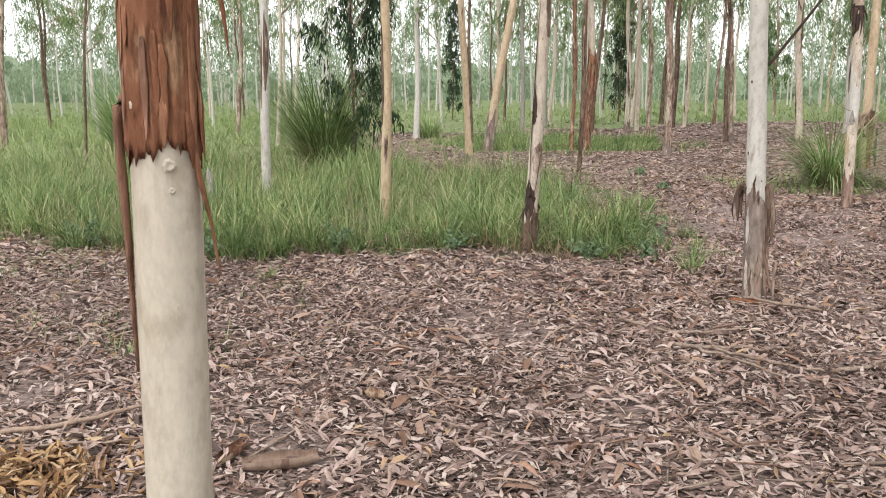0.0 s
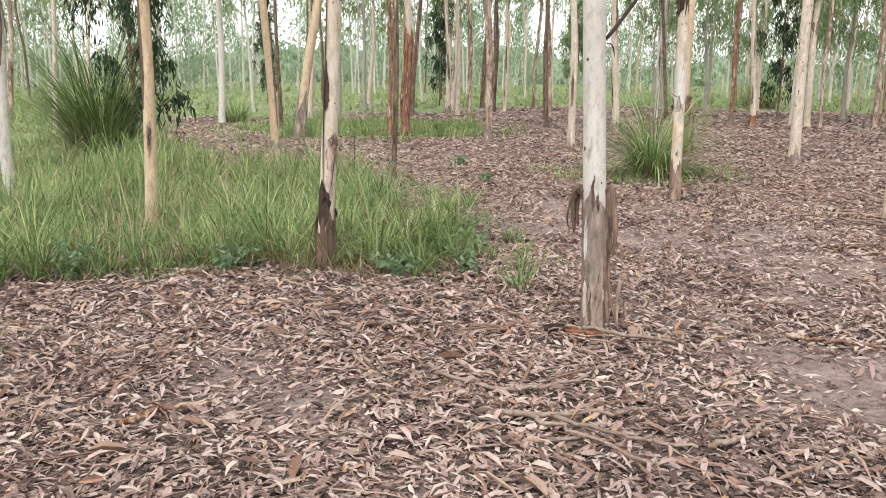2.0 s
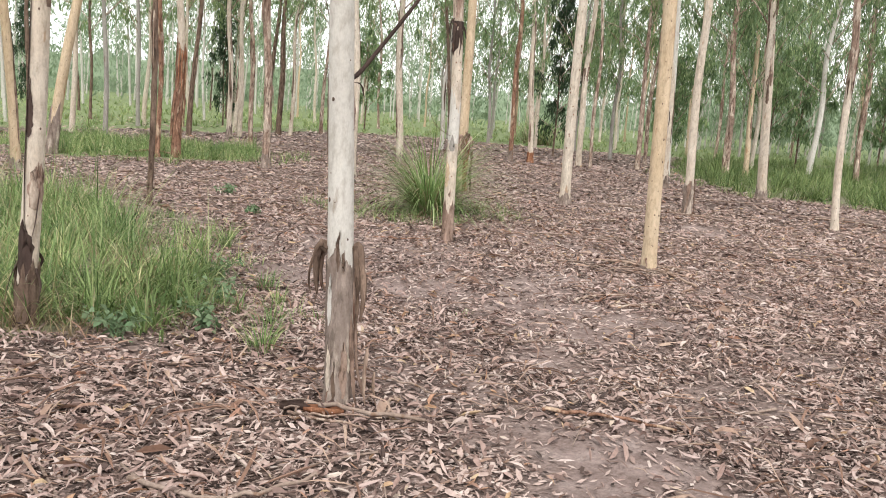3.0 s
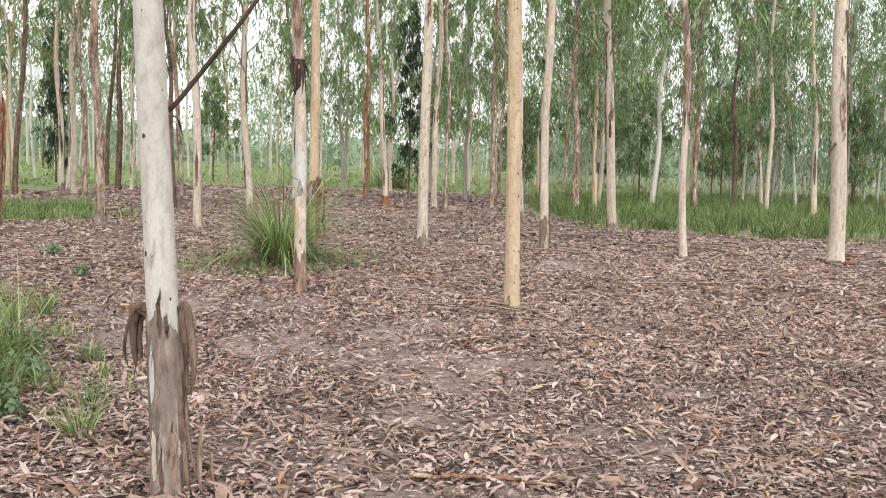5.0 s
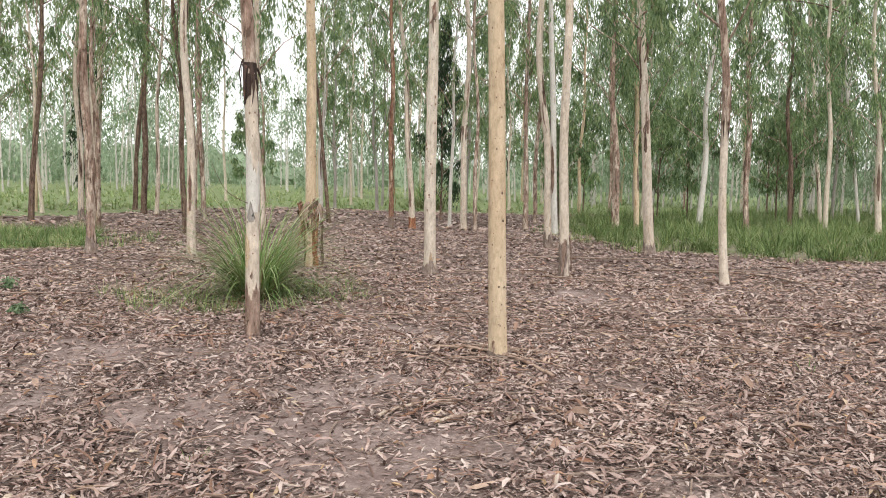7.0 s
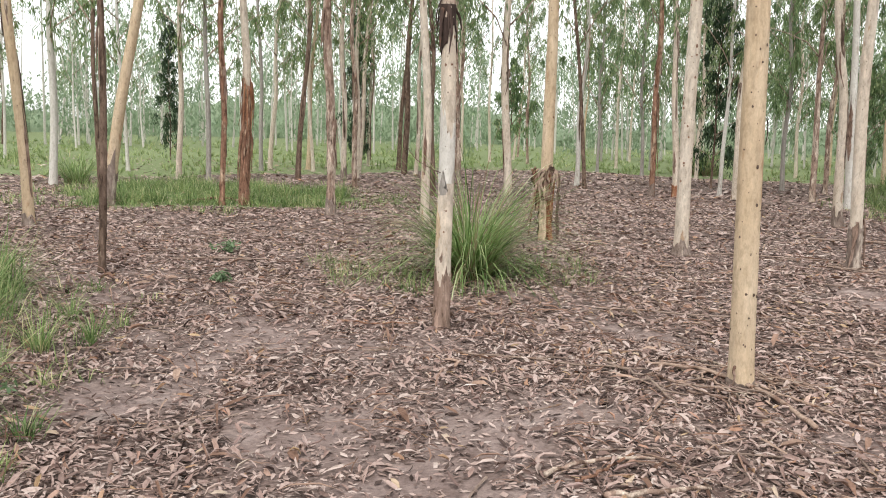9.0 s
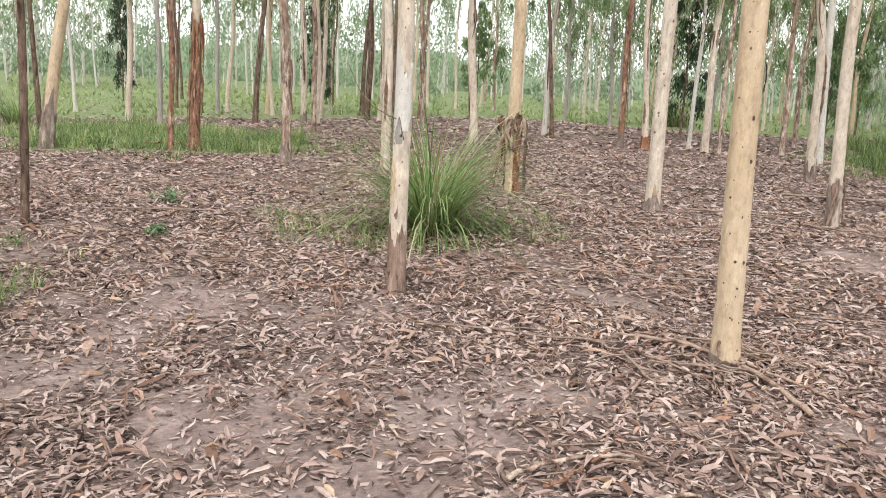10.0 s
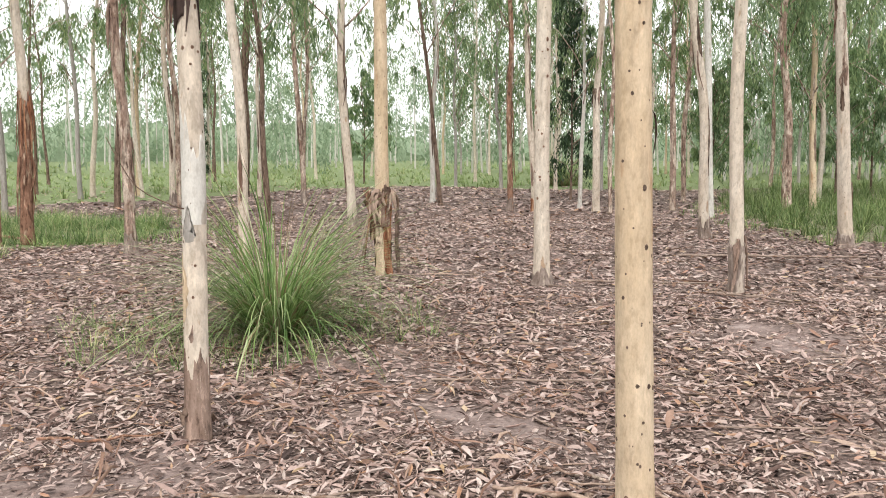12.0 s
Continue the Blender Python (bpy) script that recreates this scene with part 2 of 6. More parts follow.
def ground_material():
    m, n, l, bsdf = material("forest_soil")
    pos = coords(n, l, (1, 1, 1), True)
    broad, mid = noise_tex(n, l, pos, 0.55, 5), noise_tex(n, l, pos, 5.0, 6, 0.6)
    fine, grit = noise_tex(n, l, pos, 38.0, 6, 0.7), noise_tex(n, l, pos, 160.0, 3)
    soil = ramp(n, l, mid, [(0.3, (0.18, 0.135, 0.125)), (0.55, (0.30, 0.243, 0.23)), (0.75, (0.41, 0.352, 0.338))])
    soil = blend(n, l, 0.6, soil, ramp(n, l, broad, [(0.35, (0.8, 0.74, 0.72)), (0.65, (1.12, 1.1, 1.08))]), "MULTIPLY")
    soil = blend(n, l, 0.75, soil, ramp(n, l, fine, [(0.32, (0.55, 0.5, 0.47)), (0.5, (1, 0.98, 0.96)), (0.72, (1.35, 1.3, 1.25))]), "MULTIPLY")
    soil = blend(n, l, 0.4, soil, ramp(n, l, grit, [(0.3, (0.7, 0.7, 0.7)), (0.7, (1.2, 1.2, 1.2))]), "MULTIPLY")
    turf = ramp(n, l, mid, [(0.3, (0.12, 0.155, 0.07)), (0.55, (0.20, 0.25, 0.12)), (0.75, (0.28, 0.31, 0.17))])
    turf = blend(n, l, 0.6, turf, ramp(n, l, fine, [(0.3, (0.6, 0.6, 0.55)), (0.7, (1.25, 1.25, 1.2))]), "MULTIPLY")
    # matted scraps of leaf, lying two ways
    wob = n.new("ShaderNodeVectorMath")
    wob.operation = "ADD"
    warp = n.new("ShaderNodeTexNoise")
    warp.inputs["Scale"].default_value = 7.0
    l.new(pos, warp.inputs["Vector"])
    shrink = n.new("ShaderNodeVectorMath")
    shrink.operation = "SCALE"
    shrink.inputs["Scale"].default_value = 0.16
    l.new(warp.outputs["Color"], shrink.inputs[0])
    l.new(pos, wob.inputs[0])
    l.new(shrink.outputs[0], wob.inputs[1])
    scraps = []
    for turn in (0.5, 2.0):
        mp = n.new("ShaderNodeMapping")
        mp.inputs["Rotation"].default_value = (0, 0, turn)
        mp.inputs["Scale"].default_value = (19, 62, 30)
        l.new(wob.outputs[0], mp.inputs["Vector"])
        cell = n.new("ShaderNodeTexVoronoi")
        cell.inputs["Scale"].default_value = 1.0
        l.new(mp.outputs["Vector"], cell.inputs["Vector"])
        apart = n.new("ShaderNodeSeparateColor")
        l.new(cell.outputs["Color"], apart.inputs["Color"])
        # dark tones and rims carry the shade of gaps between leaves
        tone = ramp(n, l, apart.outputs[0], [(0.0, (0.03, 0.021, 0.018)), (0.3, (0.12, 0.083, 0.07)), (0.65, (0.29, 0.212, 0.185)), (1.0, (0.46, 0.365, 0.325))])
        rim = ramp(n, l, cell.outputs["Distance"], [(0.25, (1, 1, 1)), (0.65, (0.45, 0.42, 0.4))])
        scraps.append(blend(n, l, 1.0, tone, rim, "MULTIPLY"))
    shaded_humus = blend(n, l, ramp(n, l, noise_tex(n, l, pos, 14.0, 3), [(0.47, (0, 0, 0)), (0.53, (1, 1, 1))]), scraps[0], scraps[1])
    bare = n.new("ShaderNodeAttribute")
    bare.attribute_name = "bare"
    soil = blend(n, l, bare.outputs["Fac"], shaded_humus, soil)
    at = n.new("ShaderNodeAttribute")
    at.attribute_name = "turf"
    col = blend(n, l, at.outputs["Fac"], soil, turf)
    l.new(col, bsdf.inputs["Base Color"])
    bsdf.inputs["Roughness"].default_value = 0.85
    bsdf.inputs["Specular IOR Level"].default_value = 0.2
    bump(n, l, bsdf, blend(n, l, 0.6, fine, mid), 0.6, 0.03)
    return m


SOIL = ground_material()


# ---- mesh helpers ----
def mesh_from(name, verts, faces, mat, smooth=False):
    """One mesh from numpy arrays; faces all have the same number of corners, or come as a list of such arrays."""
    verts = np.asarray(verts, dtype=np.float32)
    faces = faces if isinstance(faces, list) else [faces]
    faces = [np.asarray(f, dtype=np.int32) for f in faces if len(f)]
    me = bpy.data.meshes.new(name)
    loops = np.concatenate([f.ravel() for f in faces])
    totals = np.concatenate([np.full(len(f), f.shape[1], dtype=np.int32) for f in faces])
    starts = np.concatenate([[0], np.cumsum(totals)[:-1]]).astype(np.int32)
    me.vertices.add(len(verts))
    me.vertices.foreach_set("co", verts.ravel())
    me.loops.add(len(loops))
    me.loops.foreach_set("vertex_index", loops)
    me.polygons.add(len(totals))
    me.polygons.foreach_set("loop_start", starts)
    me.polygons.foreach_set("use_smooth", np.full(len(totals), smooth))
    me.update(calc_edges=True)
    me.materials.append(mat)
    return me


TRUNKS = {}


def part(name, mesh, parent, label="", where=None):
    if name in ("bark_sleeve", "bark_strip", "knot", "dead_branch", "dead_twig", "arching_limb"):
        parent = TRUNKS.get(parent.name, parent)
    ob = new(name, mesh)
    ob.parent = parent
    if where is not None:
        ob.matrix_basis = where
    if label:
        tagged(ob, label)
    return ob


def ring_faces(rows, sides, first=0, closed=True):
    a = np.arange(rows - 1)[:, None] * sides
    j = np.arange(sides if closed else sides - 1)[None, :]
    k = (j + 1) % sides
    q = np.stack([a + j, a + k, a + sides + k, a + sides + j], axis=-1)
    return q.reshape(-1, 4) + first


def tube(points, radii, sides=7, flat=1.0, seed=0, rough=0.0, face=None):
    """A tube along points, its section flattened by flat; closed at both ends by narrowing."""
    rng = np.random.default_rng(seed)
    p = np.asarray(points, dtype=float)
    r = np.asarray(radii, dtype=float)
    d = np.gradient(p, axis=0)
    d /= np.linalg.norm(d, axis=1)[:, None] + 1e-9
    ref = np.where(np.abs(d[:, 2:3]) > 0.9, np.array([[1.0, 0, 0]]), np.array([[0, 0, 1.0]]))
    if face is not None:
        ref = np.repeat(np.asarray(face, dtype=float)[None], len(p), 0)
    u = np.cross(ref, d)
    u /= np.linalg.norm(u, axis=1)[:, None] + 1e-9
    w = np.cross(d, u)
    a = np.linspace(0, 2 * np.pi, sides, endpoint=False)
    k = 1 + rough * rng.uniform(-1, 1, (len(p), sides))
    v = p[:, None] + r[:, None, None] * k[..., None] * (np.cos(a)[None, :, None] * u[:, None] + flat * np.sin(a)[None, :, None] * w[:, None])
    v = np.concatenate([p[:1] - d[:1] * r[0] * 0.3, v.reshape(-1, 3), p[-1:] + d[-1:] * r[-1] * 0.5])
    q = ring_faces(len(p), sides, 1)
    j = np.arange(sides)
    cap0 = np.stack([np.zeros(sides, int), 1 + (j + 1) % sides, 1 + j], axis=1)
    base = 1 + (len(p) - 1) * sides
    cap1 = np.stack([np.full(sides, len(v) - 1), base + j, base + (j + 1) % sides], axis=1)
    return v, q, np.concatenate([cap0, cap1])


def tube_mesh(name, points, radii, mat, sides=7, flat=1.0, seed=0, rough=0.0, face=None):
    v, q, t = tube(points, radii, sides, flat, seed, rough, face)
    return mesh_from(name, v, [q, t], mat, True)


def smooth_line(points, count):
    """Evenly many points on a smooth curve through the given ones."""
    p = np.asarray(points, dtype=float)
    t = np.linspace(0, len(p) - 1, count)
    out = []
    for s in t:
        i = min(int(s), len(p) - 2)
        f = s - i
        p0, p1, p2, p3 = p[max(i - 1, 0)], p[i], p[i + 1], p[min(i + 2, len(p) - 1)]
        out.append(0.5 * (2 * p1 + (p2 - p0) * f + (2 * p0 - 5 * p1 + 4 * p2 - p3) * f * f + (3 * p1 - p0 - 3 * p2 + p3) * f ** 3))
    return np.array(out)


def join_tubes(items):
    vs, qs, ts, n0 = [], [], [], 0
    for v, q, t in items:
        vs.append(v), qs.append(q + n0), ts.append(t + n0)
        n0 += len(v)
    return np.concatenate(vs), [np.concatenate(qs), np.concatenate(ts)]


# ---- the lie of the land ----
def wave(x, y, s, seed):
    """Smooth noise of about -1 to 1 from a few crossed waves, s metres long."""
    rng = np.random.default_rng(seed)
    out = 0
    for _ in range(7):
        a, ph, k = rng.uniform(0, 2 * np.pi), rng.uniform(0, 2 * np.pi), rng.uniform(0.7, 1.6)
        out = out + np.sin((x * np.cos(a) + y * np.sin(a)) * k * 2 * np.pi / s + ph)
    return out / 3.2


def ground_z(x, y):
    x, y = np.asarray(x, dtype=float), np.asarray(y, dtype=float)
    near = np.exp(-((x - 8) ** 2 + (y - 12) ** 2) / 45.0 ** 2)
    return near * (0.014 * wave(x, y, 1.6, 3) + 0.022 * wave(x, y, 5.5, 4))


def inside(poly, x, y):
    hit = np.zeros(np.shape(x), dtype=bool)
    n = len(poly)
    for i in range(n):
        (x0, y0), (x1, y1) = poly[i], poly[(i + 1) % n]
        cross = (y0 > y) != (y1 > y)
        hit ^= cross & (x < (x1 - x0) * (y - y0) / (y1 - y0 + 1e-12) + x0)
    return hit


TALL_GRASS = [(-30, 15), (-9, 11), (-4.3, 8.7), (-3.4, 8.2), (-2.6, 7.45), (-1.5, 7.2), (0.1, 7.25), (1.2, 6.95), (1.8, 6.7), (2.2, 7.1), (2.45, 7.9),
              (2.4, 9.6), (2.3, 11.2), (2.0, 12.4), (1.5, 13.5), (0.5, 14.1), (-0.3, 15.6), (-0.3, 18), (-0.9, 21), (-0.8, 24.5), (-2.0, 30), (-3, 42), (-30, 48)]
MID_GRASS = [(1.9, 19.9), (2.6, 19.3), (4.3, 19.7), (6.2, 19.7), (7.2, 21.8), (6.6, 23.6), (4.8, 25.5), (2.8, 26), (1.0, 22.6)]
RIGHT_GRASS = [(21.3, 22), (19.6, 20.0), (17.6, 17.3), (17.2, 15.1), (18.4, 12.2), (20.0, 10.9), (40, 3), (62, 28), (31, 29), (25.5, 26.5)]
FIELD = [(-3, 29), (2.5, 28.6), (5, 31), (8.2, 31.5), (13, 36), (19, 37), (21, 34), (25, 30.5), (31, 29), (62, 28), (140, 40), (140, 150), (-80, 150), (-60, 48), (-30, 48)]


def turf_at(x, y):
    x, y = np.asarray(x, dtype=float), np.asarray(y, dtype=float)
    jx, jy = x + 0.25 * wave(x, y, 1.7, 11), y + 0.25 * wave(x, y, 1.7, 12)
    return inside(TALL_GRASS, jx, jy) | inside(MID_GRASS, jx, jy) | inside(RIGHT_GRASS, jx, jy) | inside(FIELD, jx, jy)


# trodden spots: place, radius, how bare
BARE_SPOTS = [(4.91, 4.51, 0.4, 0.5), (5.43, 5.87, 0.34, 0.45), (4.95, 6.9, 0.42, 0.45), (7.1, 9.15, 0.3, 0.5), (5.05, 9.2, 0.36, 0.42), (4.13, 5.42, 0.4, 0.5), (3.4, 3.9, 0.36, 0.45), (8.3, 7.9, 0.36, 0.45), (4.25, 9.6, 0.4, 0.5), (3.8, 9.0, 0.54, 0.58), (3.35, 9.7, 0.45, 0.54), (3.45, 8.3, 0.41, 0.48), (4.3, 7.8, 0.45, 0.54), (5.6, 7.4, 0.45, 0.54), (3.05, 11.3, 0.54, 0.51), (5.1, 6.35, 0.5, 0.54), (7.4, 6.85, 0.36, 0.41), (6.65, 9.5, 0.36, 0.44), (3.7, 10.5, 0.36, 0.41), (10.5, 10.0, 0.63, 0.41), (7.3, 10.4, 0.41, 0.34), (3.1, 12.4, 0.45, 0.41)]


def litter_cover(x, y):
    """How thick the leaves lie, 0 to 1: bare trodden soil shows through in patches."""
    c = 0.92 + 0.22 * wave(x, y, 2.1, 31) + 0.25 * wave(x, y, 0.7, 32)
    trod = np.exp(-((x - 5.0 - (y - 7.0) * 0.1) / 0.9) ** 2 - ((y - 7.5) / 2.6) ** 2) + np.exp(-((x - 3.6) / 0.8) ** 2 - ((y - 4.6) / 0.8) ** 2)
    c = c - 0.4 * trod
    ragged = 1 + 0.7 * wave(x, y, 0.45, 33) + 0.5 * wave(x, y, 0.2, 34)
    for px, py, r, deep in BARE_SPOTS:
        c = c - 1.12 * deep * np.exp(-(((x - px) ** 2 + (y - py) ** 2) / r ** 2) ** 2 * np.clip(ragged, 0.3, 2)) * np.clip(ragged, 0.5, 1.2)
    return np.clip(c, 0.15, 1) * np.where(turf_at(x, y), 0.12, 1.0)


def make_ground():
    s = np.linspace(-1, 1, 211)
    g = 34 * s + 2600 * np.sign(s) * np.abs(s) ** 13
    gx, gy = np.meshgrid(g + 9.0, g + 14.0)
    v = np.stack([gx.ravel(), gy.ravel(), ground_z(gx, gy).ravel()], axis=1)
    n = len(s)
    me = mesh_from("ground", v, ring_faces(n, n, 0, False), SOIL, True)
    turf = turf_at(v[:, 0], v[:, 1]).astype(np.float32)
    far = np.hypot(v[:, 0] - 9, v[:, 1] - 14) > 55
    turf[far] = 1.0
    turf[inside(TALL_GRASS, v[:, 0], v[:, 1]) & (v[:, 1] < 16)] *= 0.35
    turf[inside(RIGHT_GRASS, v[:, 0], v[:, 1])] *= 0.45
    at = me.attributes.new("turf", "FLOAT", "POINT")
    at.data.foreach_set("value", turf)
    cover = litter_cover(v[:, 0], v[:, 1])
    at = me.attributes.new("bare", "FLOAT", "POINT")
    at.data.foreach_set("value", np.clip(1.15 - 1.25 * cover, 0.0, 1.0).astype(np.float32))
    return tagged(new("ground", me), "pinkish brown forest soil under dry leaves and grass", "ground", kind="structure")


ground = make_ground()


# ---- trees ----
def blades(rng, roots, heading, length, width, lean, bend, steps=3):
    """Grass blades or drooping leaves as narrow bent strips: arrays of roots (n, 3), headings, lengths, widths, leans and bends (radians)."""
    n = len(roots)
    h = np.stack([np.cos(heading), np.sin(heading), np.zeros(n)], axis=1)
    side = np.stack([-np.sin(heading), np.cos(heading), np.zeros(n)], axis=1)
    rows, p = [], roots.copy()
    for i in range(steps):
        f = i / steps
        w = width * (1 - 0.75 * f ** 1.6)
        rows += [p - side * w[:, None] / 2, p + side * w[:, None] / 2]
        a = lean + bend * (f + 0.5 / steps)
        p = p + (length / steps)[:, None] * (h * np.sin(a)[:, None] + np.array([0, 0, 1.0]) * np.cos(a)[:, None])
    rows.append(p)
    k = 2 * steps + 1
    v = np.stack(rows, axis=1).reshape(-1, 3)
    o = (np.arange(n) * k)[:, None]
    quads = np.concatenate([o + np.array([[2 * i, 2 * i + 1, 2 * i + 3, 2 * i + 2]]) for i in range(steps - 1)])
    tris = o + np.array([[2 * steps - 2, 2 * steps - 1, 2 * steps]])
    return v, [quads, tris]


def hanging_leaves(rng, roots, length, width, spread):
    """Narrow pointed leaves that hang from their roots."""
    n = len(roots)
    d = np.stack([rng.normal(0, spread, n), rng.normal(0, spread, n), -np.ones(n)], axis=1)
    d /= np.linalg.norm(d, axis=1)[:, None]
    a = rng.uniform(0, 2 * np.pi, n)
    s = np.stack([np.cos(a), np.sin(a), rng.normal(0, 0.3, n)], axis=1)
    ln, wd = length * rng.uniform(0.6, 1.3, n), width * rng.uniform(0.7, 1.3, n)
    mid = roots + d * (ln * 0.45)[:, None] + s * (wd * 0.3)[:, None]
    v = np.stack([roots, mid - s * (wd / 2)[:, None], roots + d * ln[:, None], mid + s * (wd / 2)[:, None]], axis=1).reshape(-1, 3)
    return v, np.arange(4 * n).reshape(-1, 4)


def make_crown(name, seed, height, start, radius, limbs, clumps, strands, leaves, leaf_len, leaf_wid, mat, droop=0.9):
    """Two meshes for a crown on a straight stem of that height: its limbs and its drooping clumps of leaves."""
    rng = np.random.default_rng(seed)
    tubes, roots = [], []
    for i in range(limbs):
        f = (i + rng.uniform(0, 1)) / limbs
        z = start + (height - start) * f ** 0.9 * 0.96
        az = i * 2.4 + rng.uniform(-0.5, 0.5)
        reach = radius * (1.0 - 0.7 * f) * rng.uniform(0.45, 1.3) + 0.15
        rise = reach * rng.uniform(0.5, 1.3)
        out = np.array([math.cos(az), math.sin(az), 0])
        p0 = np.array([0, 0, z])
        p1 = p0 + out * reach * 0.5 + np.array([0, 0, rise * 0.65])
        p2 = p0 + out * reach + np.array([0, 0, rise])
        line = smooth_line([p0, p1, p2], 5)
        line[1:-1] += rng.normal(0, 0.05, (3, 3))
        r = 0.022 * (1 - 0.6 * f)
        tubes.append(tube(line, np.linspace(r, 0.004, 5), 4))
        for _ in range(clumps):
            k = int(rng.integers(1, 4))
            c = line[k] + (line[k + 1] - line[k]) * rng.uniform(0, 1)
            size = rng.uniform(0.5, 1.3) * droop
            for _ in range(strands):
                ta = rng.uniform(0, 6.28)
                t_len = size * rng.uniform(0.5, 1.1)
                o2 = np.array([math.cos(ta), math.sin(ta), 0]) * size * rng.uniform(0.05, 0.33)
                s = np.linspace(0.05, 1, leaves)
                pts = c + o2 * np.sqrt(s)[:, None] + np.stack([0 * s, 0 * s, 0.15 * s - t_len * s ** 1.6], axis=1)
                roots.append(pts + rng.normal(0, 0.04, pts.shape))
    v, f = join_tubes(tubes)
    branch_mesh = mesh_from(name + "_wood", v, f, BARK["brown"], True)
    v, f = hanging_leaves(rng, np.concatenate(roots), leaf_len, leaf_wid, 0.4)
    return branch_mesh, mesh_from(name, v, f, mat), height


CROWNS = {
    "high": [make_crown("high_crown", 20 + i, 13.5, 5.2, 1.7, 20, 2, 6, 10, 0.17, 0.027, FOLIAGE) for i in range(3)],
    "low": [make_crown("low_crown", 40 + i, 11.5, 1.9, 1.7, 25, 3, 6, 10, 0.23, 0.04, FOLIAGE, 1.3) for i in range(4)],
    "light": [make_crown("light_crown", 60 + i, 11.0, 3.0, 1.5, 19, 2, 6, 10, 0.20, 0.034, FOLIAGE_LIGHT, 1.0) for i in range(4)],
    "mid": [make_crown("mid_crown", 80 + i, 12.5, 3.8, 1.6, 20, 2, 7, 10, 0.19, 0.032, (FOLIAGE, FOLIAGE_LIGHT)[i % 2], 1.2) for i in range(3)],
    "veil": [make_crown("veil_crown", 110 + i, 11.5, 3.3, 1.9, 26, 3, 7, 12, 0.22, 0.036, FOLIAGE, 1.5) for i in range(2)],
    "shrub": [make_crown("shrub_crown", 95 + i, 4.2, 0.7, 1.25, 22, 2, 7, 7, 0.22, 0.06, FOLIAGE, 0.7) for i in range(2)],
    "dark": [make_crown("dark_crown", 90 + i, 7.5, 0.5, 0.8, 34, 2, 9, 9, 0.2, 0.04, FOLIAGE_DARK, 0.9) for i in range(2)],
}


class Stem:
    """The axis and thickness of one trunk."""

    def __init__(self, dia, lx, ly, height, seed, flare=0.28, sway=0.03):
        rng = np.random.default_rng(seed)
        self.dia, self.lx, self.ly, self.height, self.flare = dia, lx, ly, height, flare
        self.ph, self.k, self.sway = rng.uniform(0, 6.28, 2), rng.uniform(0.7, 1.6, 2), sway

    def axis(self, z):
        z = np.asarray(z, dtype=float)
        g = self.sway * np.clip(z, 0, 3) / 1.5
        return np.stack([self.lx * z + g * np.sin(self.ph[0] + z * self.k[0]) - 0 * z, self.ly * z + g * np.sin(self.ph[1] + z * self.k[1]), z], axis=-1)

    def radius(self, z):
        z = np.asarray(z, dtype=float)
        t = np.clip(z / self.height, 0, 1)
        return self.dia / 2 * (1.04 - 0.86 * t ** 1.15) * (1 + self.flare * np.exp(-np.clip(z, 0, None) / 0.11))

    def surface(self, z, angle, out=1.0):
        r = self.radius(z) * out
        return self.axis(z) + np.array([math.cos(angle), math.sin(angle), 0]) * r


def trunk_mesh(stem, mat, seed, sides=18, rings=34, rough=0.02):
    rng = np.random.default_rng(seed)
    z = np.concatenate([[-0.08], np.linspace(0, 1, rings) ** 1.6 * stem.height])
    a = np.linspace(0, 2 * np.pi, sides, endpoint=False)
    r = stem.radius(z)[:, None] * (1 + rough * rng.normal(0, 1, (len(z), sides)) + 1.2 * rough * np.sin(2 * a + z[:, None] * 1.3 + seed)[...])
    v = stem.axis(z)[:, None] + np.stack([np.cos(a) * r, np.sin(a) * r, 0 * r], axis=-1)
    return mesh_from("trunk", v.reshape(-1, 3), ring_faces(len(z), sides), mat, True)


